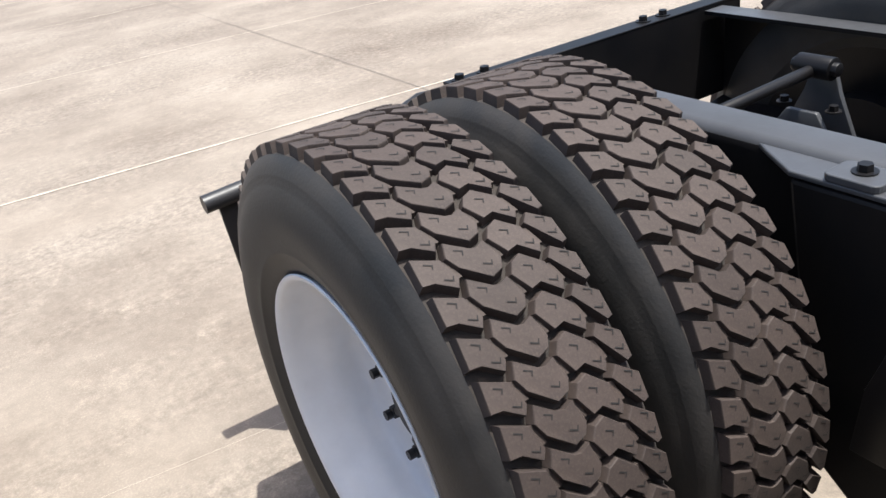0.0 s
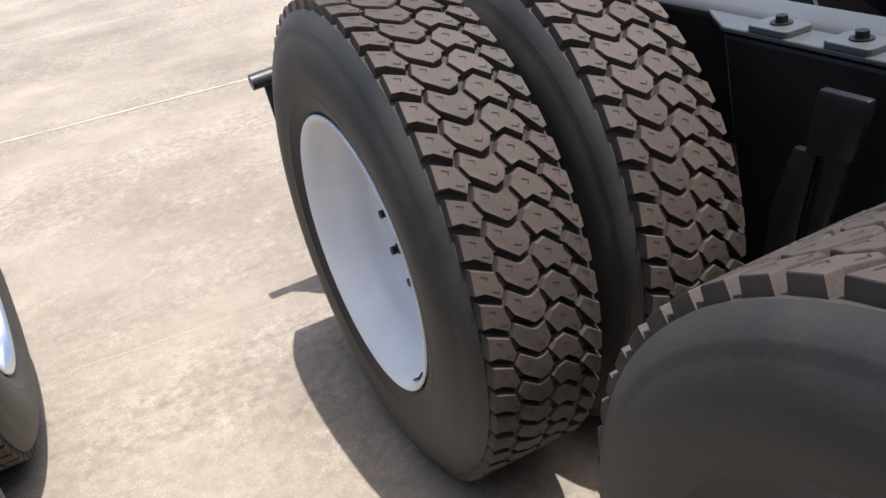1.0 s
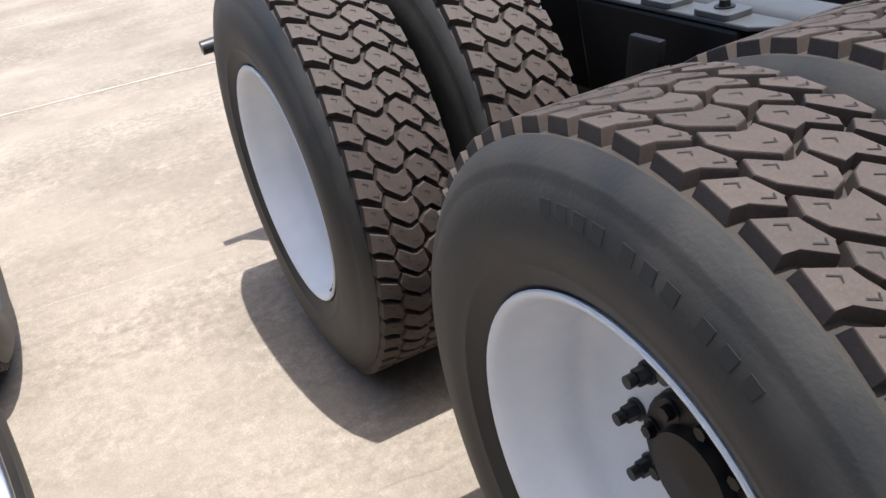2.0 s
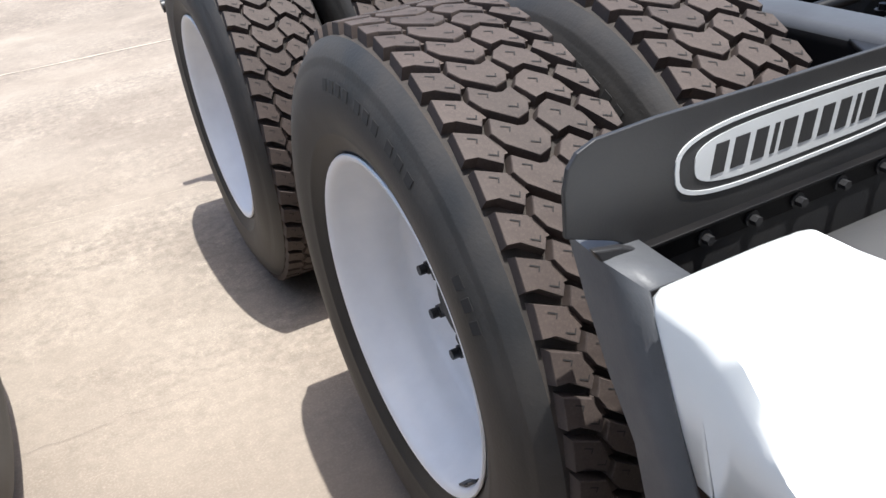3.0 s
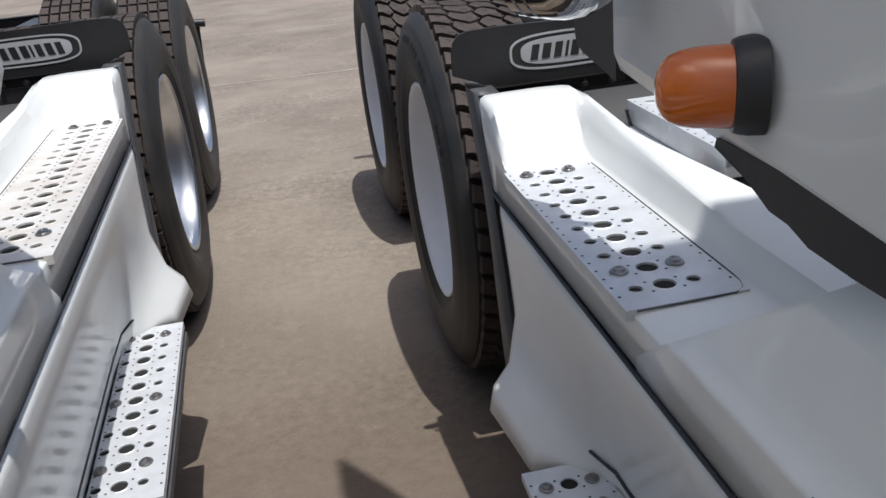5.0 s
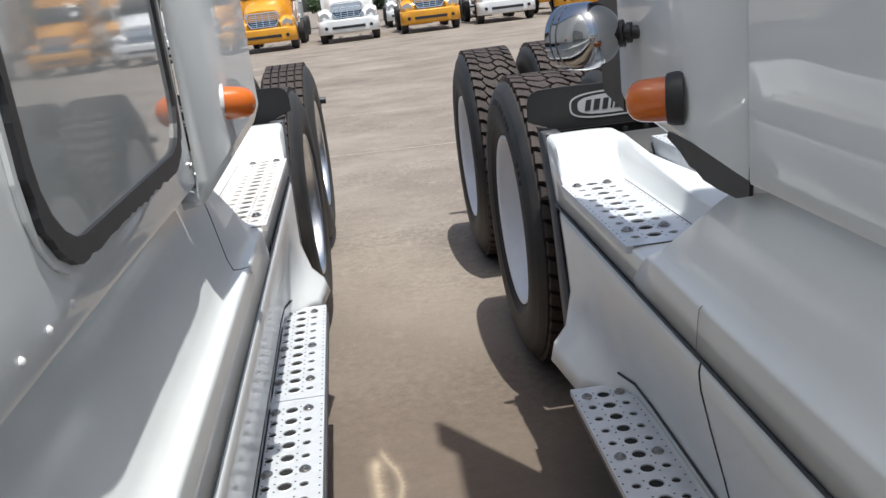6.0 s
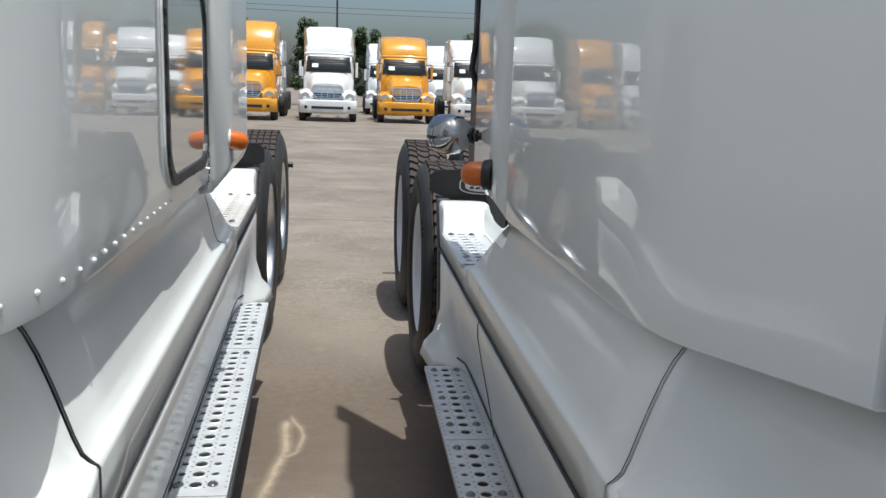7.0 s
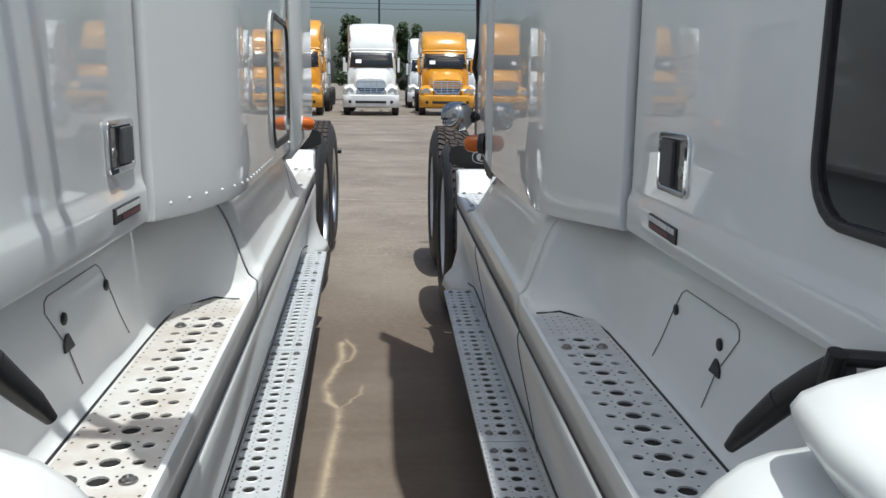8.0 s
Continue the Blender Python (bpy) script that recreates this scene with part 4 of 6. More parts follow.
    for k in range(3):
        bm = bmesh.new()
        cyl(bm, F(0.52 + 0.03 * k, yw - 0.64 - 0.05 * k, 0.905), F(0.60 + 0.03 * k, yw - 0.66 - 0.05 * k, 0.915), 0.012, seg=10)
        cyl(bm, F(0.545 + 0.03 * k, yw - 0.645 - 0.05 * k, 0.908), F(0.575 + 0.03 * k, yw - 0.652 - 0.05 * k, 0.912), 0.017, seg=6)
        part("air_fitting", bm, BLACK, truck)
    bm = bmesh.new()
    pipe(bm, [F(0.56, yw - 0.55, 0.985), F(0.66, yw - 0.53, 0.985), F(0.77, yw - 0.50, 0.985), F(0.785, yw - 0.50, 0.97), F(0.785, yw - 0.50, 0.885)], 0.011, 10)
    part("flap_stay", bm, FRAME_GREY, truck, smooth=60)


def tail_flap(truck, ox, sg, yr):
    """Black tube hanger and hanging mud flap behind the last wheels."""
    F = lambda u, y, z: (ox + sg * u, y, z)
    bm = bmesh.new()
    pipe(bm, [F(0.70, yr - 0.10, 0.82), F(0.66, yr - 0.02, 0.80), F(0.52, yr + 0.0, 0.745), F(0.065, yr, 0.715)], 0.022, 16)
    h = part("flap_hanger", bm, BLACK, truck, "black tube hanger of the mud flap", smooth=40)
    bm = bmesh.new()
    prism(bm, [(0.10, 0.70), (0.68, 0.74), (0.68, 0.12), (0.13, 0.12), (0.12, 0.40)], 0.010, lambda a, b, c: F(a, yr + 0.01 + c, b))
    part("mud_flap", bm, RUBBER, truck, "black rubber mud flap")


# ---- ground ----
# pale wavy lines on the concrete: points of (x, y)
PALE_MAIN = [(-0.547, -0.61), (-0.530, -0.89), (-0.558, -1.09), (-0.579, -1.24), (-0.560, -1.44), (-0.506, -1.55), (-0.501, -1.72), (-0.511, -1.85), (-0.519, -2.10), (-0.516, -3.30)]
PALE_LOOP = [(-0.526, -0.56), (-0.471, -0.76), (-0.483, -0.89), (-0.525, -0.97)]
PALE_BRANCH = [(-0.421, -1.26), (-0.423, -1.36), (-0.464, -1.45), (-0.502, -1.54)]


def concrete():
    m = material("concrete", (0.300, 0.254, 0.206), (0.225, 0.190, 0.155), 1.3, 0.82, 0.08, fine=160, bump=0.10, specks=(0.33, 0.282, 0.230))
    nt = m.node_tree
    n, link = nt.nodes, nt.links.new
    p = n["Principled BSDF"]
    src = p.inputs["Base Color"].links[0].from_socket
    tc = n.new("ShaderNodeTexCoord")
    mp = n.new("ShaderNodeMapping")
    mp.inputs["Scale"].default_value = (0.35, 1.1, 1.0)
    link(tc.outputs["Object"], mp.inputs["Vector"])
    st = n.new("ShaderNodeTexNoise")
    st.inputs["Scale"].default_value = 0.9
    st.inputs["Detail"].default_value = 7.0
    st.inputs["Roughness"].default_value = 0.65
    link(mp.outputs["Vector"], st.inputs["Vector"])
    r = n.new("ShaderNodeMapRange")
    r.inputs["From Min"].default_value, r.inputs["From Max"].default_value = 0.42, 0.74
    r.inputs["To Max"].default_value = 0.45
    link(st.outputs["Fac"], r.inputs["Value"])
    mx = n.new("ShaderNodeMix")
    mx.data_type = "RGBA"
    mx.inputs["B"].default_value = (0.150, 0.128, 0.108, 1)
    link(r.outputs["Result"], mx.inputs["Factor"])
    link(src, mx.inputs["A"])
    # small oil spots and worn pale patches
    vo = n.new("ShaderNodeTexNoise")
    vo.inputs["Scale"].default_value = 5.0
    vo.inputs["Detail"].default_value = 12.0
    vo.inputs["Roughness"].default_value = 0.86
    link(tc.outputs["Object"], vo.inputs["Vector"])
    r2 = n.new("ShaderNodeMapRange")
    r2.inputs["From Min"].default_value, r2.inputs["From Max"].default_value = 0.53, 0.72
    r2.inputs["To Max"].default_value = 0.6
    link(vo.outputs["Fac"], r2.inputs["Value"])
    mx2 = n.new("ShaderNodeMix")
    mx2.data_type = "RGBA"
    mx2.inputs["B"].default_value = (0.38, 0.32, 0.255, 1)
    link(r2.outputs["Result"], mx2.inputs["Factor"])
    r3 = n.new("ShaderNodeMapRange")
    r3.inputs["From Min"].default_value, r3.inputs["From Max"].default_value = 0.36, 0.27
    r3.inputs["To Max"].default_value = 0.45
    link(vo.outputs["Fac"], r3.inputs["Value"])
    mx3 = n.new("ShaderNodeMix")
    mx3.data_type = "RGBA"
    mx3.inputs["B"].default_value = (0.075, 0.060, 0.050, 1)
    link(r3.outputs["Result"], mx3.inputs["Factor"])
    link(mx2.outputs["Result"], mx3.inputs["A"])
    # brown dirt in broad ragged patches
    di = n.new("ShaderNodeTexNoise")
    di.inputs["Scale"].default_value = 0.55
    di.inputs["Detail"].default_value = 9.0
    di.inputs["Roughness"].default_value = 0.68
    link(tc.outputs["Object"], di.inputs["Vector"])
    r4 = n.new("ShaderNodeMapRange")
    r4.inputs["From Min"].default_value, r4.inputs["From Max"].default_value = 0.38, 0.66
    r4.inputs["To Min"].default_value, r4.inputs["To Max"].default_value = 0.05, 0.75
    link(di.outputs["Fac"], r4.inputs["Value"])
    mx4 = n.new("ShaderNodeMix")
    mx4.data_type = "RGBA"
    mx4.inputs["B"].default_value = (0.108, 0.082, 0.062, 1)
    link(r4.outputs["Result"], mx4.inputs["Factor"])
    link(mx.outputs["Result"], mx4.inputs["A"])
    link(mx4.outputs["Result"], mx2.inputs["A"])
    # coarse grit where the skin is worn
    gr = n.new("ShaderNodeTexNoise")
    gr.inputs["Scale"].default_value = 26.0
    gr.inputs["Detail"].default_value = 6.0
    gr.inputs["Roughness"].default_value = 0.8
    link(tc.outputs["Object"], gr.inputs["Vector"])
    r5 = n.new("ShaderNodeMapRange")
    r5.inputs["From Min"].default_value, r5.inputs["From Max"].default_value = 0.38, 0.66
    r5.inputs["To Min"].default_value, r5.inputs["To Max"].default_value = 0.72, 1.42
    link(gr.outputs["Fac"], r5.inputs["Value"])
    mul = n.new("ShaderNodeMix")
    mul.data_type = "RGBA"
    mul.blend_type = "MULTIPLY"
    r6 = n.new("ShaderNodeMapRange")
    r6.inputs["From Min"].default_value, r6.inputs["From Max"].default_value = 0.44, 0.60
    r6.inputs["To Min"].default_value, r6.inputs["To Max"].default_value = 0.22, 1.0
    link(st.outputs["Fac"], r6.inputs["Value"])
    link(r6.outputs["Result"], mul.inputs["Factor"])
    link(mx3.outputs["Result"], mul.inputs["A"])
    link(r5.outputs["Result"], mul.inputs["B"])
    # brown wheel dirt where trucks have stood, and pale wavy lines over it
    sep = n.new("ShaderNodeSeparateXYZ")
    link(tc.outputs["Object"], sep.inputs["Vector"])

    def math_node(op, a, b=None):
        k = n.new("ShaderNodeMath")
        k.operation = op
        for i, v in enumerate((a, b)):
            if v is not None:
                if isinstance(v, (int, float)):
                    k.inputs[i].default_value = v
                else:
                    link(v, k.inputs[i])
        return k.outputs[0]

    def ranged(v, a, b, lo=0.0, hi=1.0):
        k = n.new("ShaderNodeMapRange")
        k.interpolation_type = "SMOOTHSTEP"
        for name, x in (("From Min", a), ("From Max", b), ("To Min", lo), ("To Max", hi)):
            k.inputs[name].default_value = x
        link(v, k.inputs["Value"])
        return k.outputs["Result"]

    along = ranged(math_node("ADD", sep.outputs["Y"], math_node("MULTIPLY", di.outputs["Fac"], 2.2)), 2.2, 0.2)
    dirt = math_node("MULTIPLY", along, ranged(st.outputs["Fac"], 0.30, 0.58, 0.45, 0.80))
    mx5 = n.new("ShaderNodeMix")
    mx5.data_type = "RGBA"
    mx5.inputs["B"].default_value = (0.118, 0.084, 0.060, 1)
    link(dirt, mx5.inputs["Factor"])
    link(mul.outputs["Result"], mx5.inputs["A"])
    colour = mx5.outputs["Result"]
    for trace, wide, strong in (PALE_MAIN, 0.040, 0.80), (PALE_LOOP, 0.026, 0.55), (PALE_BRANCH, 0.020, 0.45):
        x = trace[0][0]
        for (xa, ya), (xb, yb) in zip(trace, trace[1:]):
            x = math_node("ADD", ranged(sep.outputs["Y"], ya, yb, 0.0, xb - xa), x)
        off = math_node("SUBTRACT", math_node("SUBTRACT", sep.outputs["X"], x), math_node("MULTIPLY", math_node("SUBTRACT", vo.outputs["Fac"], 0.5), 0.05))
        dist = math_node("ABSOLUTE", off)
        line = math_node("ADD", math_node("MULTIPLY", ranged(dist, wide, 0.0), 0.55), math_node("MULTIPLY", ranged(dist, wide * 0.45, 0.0), 0.45))
        line = math_node("MULTIPLY", line, ranged(vo.outputs["Fac"], 0.34, 0.58, 0.30, 1.0))
        line = math_node("MULTIPLY", line, math_node("MULTIPLY", ranged(sep.outputs["Y"], trace[0][1] + 0.03, trace[0][1] - 0.05), ranged(sep.outputs["Y"], trace[-1][1] - 0.03, trace[-1][1] + 0.05)))
        mk = n.new("ShaderNodeMix")
        mk.data_type = "RGBA"
        mk.inputs["B"].default_value = (0.50, 0.40, 0.28, 1)
        link(math_node("MULTIPLY", line, strong), mk.inputs["Factor"])
        link(colour, mk.inputs["A"])
        colour = mk.outputs["Result"]
    link(colour, p.inputs["Base Color"])
    return m


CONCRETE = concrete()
JOINT = material("joint_filler", (0.56, 0.50, 0.42), (0.42, 0.36, 0.29), 9, 0.85, 0.08, fine=200, bump=0.4)
CRACK = material("crack", (0.10, 0.09, 0.075), (0.16, 0.14, 0.12), 9, 0.9, 0.05)

bm = bmesh.new()
g = 700.0
bm.faces.new([bm.verts.new(v) for v in ((-g, -g, 0), (g, -g, 0), (g, g, 0), (-g, g, 0))])
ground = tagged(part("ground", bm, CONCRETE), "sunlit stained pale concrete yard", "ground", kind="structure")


def wavy_strip(bm, a, b, w, z, amp, n, seed):
    rng = random.Random(seed)
    a, b = Vector((*a, z)), Vector((*b, z))
    d = (b - a).normalized()
    s = Vector((-d.y, d.x, 0))
    prev = None
    off = 0.0
    for k in range(n + 1):
        off = off * 0.7 + rng.uniform(-amp, amp)
        ww = w * rng.uniform(0.5, 1.2)
        p = a.lerp(b, k / n) + s * off
        cur = (bm.verts.new(p - s * ww / 2), bm.verts.new(p + s * ww / 2))
        if prev:
            bm.faces.new((prev[0], prev[1], cur[1], cur[0]))
        prev = cur


for k, y in enumerate((2.15, 4.76, 7.6, 10.4, 13.2, 16.0, 18.8, 21.6, 24.4)):
    bm = bmesh.new()
    wavy_strip(bm, (-9.0, y + 0.80), (9.0, y - 0.88), (0.0012, 0.017)[k] if k < 2 else 0.010, 0.003, 0.004, 160, k)
    part("slab_joint", bm, JOINT, ground)
for k, x in enumerate((-5.1, 2.02, 5.9)):
    bm = bmesh.new()
    wavy_strip(bm, (x, -9.0), (x + 0.1, 26.0), 0.005, 0.003, 0.004, 200, 40 + k)
    part("slab_joint", bm, CRACK, ground)
bm = bmesh.new()
wavy_strip(bm, (-0.95, 0.80), (-0.50, 0.762), 0.0012, 0.0035, 0.004, 26, 77)
wavy_strip(bm, (-0.48, 0.775), (0.10, 0.712), 0.0010, 0.0035, 0.006, 34, 78)
part("ground_crack", bm, CRACK, ground)


# ---- the two near trucks ----
def near_truck_right():
    t = thing("tractor_truck", "white tractor truck with white steel wheels on concrete", "truck", "parked trucks")
    P = PA
    yw = 0.0
    for yc, lo, li in ((0.0, (60, 200), (75, 150)), (AXLE_GAP, (70, 215), (85, 175))):
        dual_wheel(0.012, 1, yc, t, RIMW, BLACK, "white painted steel rim", "lug", lo, li)
        dual_wheel(0.012 + WIDE, -1, yc, t, RIMW, BLACK, "white painted steel rim", "lug")
    chassis(t, 0.0, 1, yw, -6.4)
    tail_flap(t, -0.008, 1, 2.03)
    wheel_flap(t, P, -0.562)
    side_fairing(t, P, yw, (-0.850, -1.405), -2.880, -1.135, -4.15, False, ((-1.525, 0.850), (-1.722, 0.996)))
    # sleeper and cab
    side_extender(t, P, -1.236, -1.817, 0.044, 1.010, 3.45, 0.058)
    st = [(-1.823, 0.044, 1.022, 3.85), (-2.2, 0.045, 1.022, 3.85), (-2.6, 0.046, 1.024, 3.82), (-2.74, 0.0475, 1.025, 3.80), (-2.81, 0.051, 1.026, 3.79), (-2.87, 0.059, 1.028, 3.76), (-2.92, 0.073, 1.030, 3.70), (-2.97, 0.092, 1.032, 3.65), (-3.03, 0.115, 1.035, 3.58), (-3.10, 0.142, 1.038, 3.50), (-3.150, 0.161, 1.040, 3.45), (-3.157, 0.165, 1.040, 3.45), (-3.162, 0.186, 1.042, 3.4)]
    shell(t, "sleeper", P, st, CAB, "glossy white sleeper side", close=(True, False))
    st = [(-3.167, 0.188, 1.044, 3.38), (-3.171, 0.176, 1.044, 3.38), (-3.6, 0.176, 1.044, 3.34), (-4.3, 0.178, 1.053, 3.2), (-4.36, 0.186, 1.058, 2.9)]
    shell(t, "cab_door", P, st, CAB, "glossy white cab door", band=0.008, close=(False, True))
    bm = bmesh.new()
    pipe(bm, [P(0.066 if i else 0.05, -1.820, 1.03 + 0.35 * i) for i in range(6)], 0.003, 6)
    part("seam", bm, BLACK, t)
    door_handle(t, P, -3.510, -3.350, 1.153, 1.262, 0.184)
    name_badge(t, P, -3.494, -3.336, 1.077, 1.105, 0.1765, 0.03)
    # low look-down window in the door
    put = lambda a, b, c: P(0.185 - c, a, b)
    out, inn = rounded(-4.34, -3.938, 1.186, 1.66, 0.075), rounded(-4.327, -3.951, 1.199, 1.647, 0.064)
    bm = bmesh.new()
    ring_plate(bm, out, inn, 0.012, put)
    w = part("lower_window", bm, BLACK, t, "tinted lower door window in black rubber", bevel=0.004)
    bm = bmesh.new()
    prism(bm, inn, 0.004, put)
    part("pane", bm, GLASS_DARK, w)
    marker_lamp(t, P(0.044, -1.570, 1.110), (-1.0, 0.42, 0.0), BLACK, 0.0355, 0.0425, 0.020, 0.084)
    # chrome work lamp on a black stalk behind the cab
    bm = bmesh.new()
    lathe(bm, [(-0.0742, 0.0), (-0.0721, 0.017), (-0.0657, 0.0319), (-0.053, 0.0458), (-0.036, 0.0554), (-0.0148, 0.0602), (0.0064, 0.0602), (0.008, 0.0564), (0.0101, 0.0564), (0.0117, 0.0596), (0.0212, 0.0596), (0.0228, 0.0559), (0.0249, 0.0559), (0.0265, 0.0591), (0.0382, 0.058), (0.0403, 0.0522), (0.035, 0.0)], (-0.0105, -1.313, 1.2015), (-0.56, 0.82, 0.0), 48)
    wl = part("work_lamp", bm, LAMP_STEEL, t, "round chrome work lamp on a black stalk", smooth=50)
    bm = bmesh.new()
    cyl(bm, (0.0165, -1.323, 1.1985), (0.0905, -1.360, 1.2005), 0.012, seg=12)
    cyl(bm, (0.0405, -1.335, 1.1995), (0.0585, -1.344, 1.2005), 0.024, seg=16)
    cyl(bm, (0.0625, -1.346, 1.2005), (0.0705, -1.350, 1.2005), 0.018, seg=16)
    part("stalk", bm, BLACK, wl, smooth=40)
    # black cab extender and hose behind the sleeper corner
    bm = bmesh.new()
    loft(bm, [[(0.060, y, z0), (0.060, y, 1.6), (0.062, y, 3.4)] for y, z0 in ((-1.240, 1.050), (-1.20, 1.056), (-1.12, 1.068), (-1.098, 1.075), (-1.090, 1.090))], P)
    part("cab_extender", bm, BLACK, t, "black rubber cab extender", thick=0.012)
    bm = bmesh.new()
    pipe(bm, [(0.09, -1.20, 3.0), (0.075, -1.20, 1.9), (0.085, -1.19, 1.55), (0.07, -1.18, 1.40), (0.10, -1.19, 1.30), (0.13, -1.2, 1.2)], 0.010, 10)
    part("hose", bm, BLACK, t, smooth=60)
    # ragged rubber strip below the sleeper's rear corner
    bm = bmesh.new()
    loft(bm, [[(0.052, y, 1.045), (0.050, y, z)] for y, z in ((-1.50, 1.036), (-1.56, 1.022), (-1.60, 1.006), (-1.63, 1.004), (-1.66, 0.995), (-1.72, 0.993), (-1.78, 0.994), (-1.82, 1.006))], P)
    part("rubber_strip", bm, BLACK, t, "black ragged rubber strip", thick=0.006)
    # deck box behind the cab
    bm = bmesh.new()
    punched_plate(bm, P, 0.246, 0.378, -0.785, -0.965, 0.905)
    part("deck_plate", bm, [PLATE, NEAR_BLACK], t, "perforated aluminium deck plate")
    bm = bmesh.new()
    punched_plate(bm, P, 0.246, 0.378, -0.968, -1.150, 0.905)
    part("deck_plate", bm, [PLATE, NEAR_BLACK], t, "perforated aluminium deck plate")
    bm = bmesh.new()
    box(bm, 0.248, 0.376, -1.148, -0.787, 0.862, 0.8995, P)
    part("deck_box", bm, PLATE, t, bevel=0.002)
    bm = bmesh.new()
    box(bm, 0.206, 0.42, -1.08, -0.76, 0.853, 0.861, P)
    tray = part("deck_tray", bm, PLATE, t)
    for y in (-0.81, -1.06):
        bm = bmesh.new()
        bolt(bm, P(0.226, y, 0.861), (0, 0, 1), 0.009, 0.010)
        part("tray_bolt", bm, STEEL if y > -1 else RUST, tray)
    # hatch in the step recess
    hatch(t, P, -3.435, -3.718)
    hood_corner(t, P, 0.024, -0.02)
    return t


def hatch(t, P, y0, y1):
    """Small access hatch in the step recess: a fine gap, two dark plugs and a half-round finger hole."""
    lean = lambda z: float(np.interp(z, (0.816, 0.86, 0.94, 1.09), (0.182, 0.191, 0.203, 0.222))) - 0.0038
    bm = bmesh.new()
    pts = [(y0 + 0.055, 0.835), (y0 + 0.03, 0.88), (y0, 0.945), (y0 - 0.022, 0.978), (y0 - 0.040, 0.988), (y1 + 0.022, 0.990), (y1 + 0.006, 0.984), (y1, 0.970), (y1 + 0.012, 0.955), (y1 + 0.055, 0.90), (y1 + 0.075, 0.835)]
    pipe(bm, [P(lean(z), y, z) for y, z in pts], 0.0011, 6)
    h = part("hatch_gap", bm, GAP, t)
    for y in (y0 - 0.012, y1 + 0.062):
        bm = bmesh.new()
        lathe(bm, [(0.0, 0.0105), (0.003, 0.0098), (0.0045, 0.006), (0.005, 0.0)], P(lean(0.944), y, 0.944), Vector(P(0, 0, 0)) - Vector(P(1, 0, 0)), 16)
        part("plug", bm, BLACK, h)
    # finger hole as a black plate on the wall, its inner dark painted
    bm = bmesh.new()
    prism(bm, [(y1 + 0.078, 0.897), (y1 + 0.036, 0.897), (y1 + 0.038, 0.908), (y1 + 0.046, 0.916), (y1 + 0.056, 0.921), (y1 + 0.064, 0.921)], 0.003, lambda a, b, c: P(lean(b) - c, a, b))
    part("finger_hole", bm, BLACK, h)


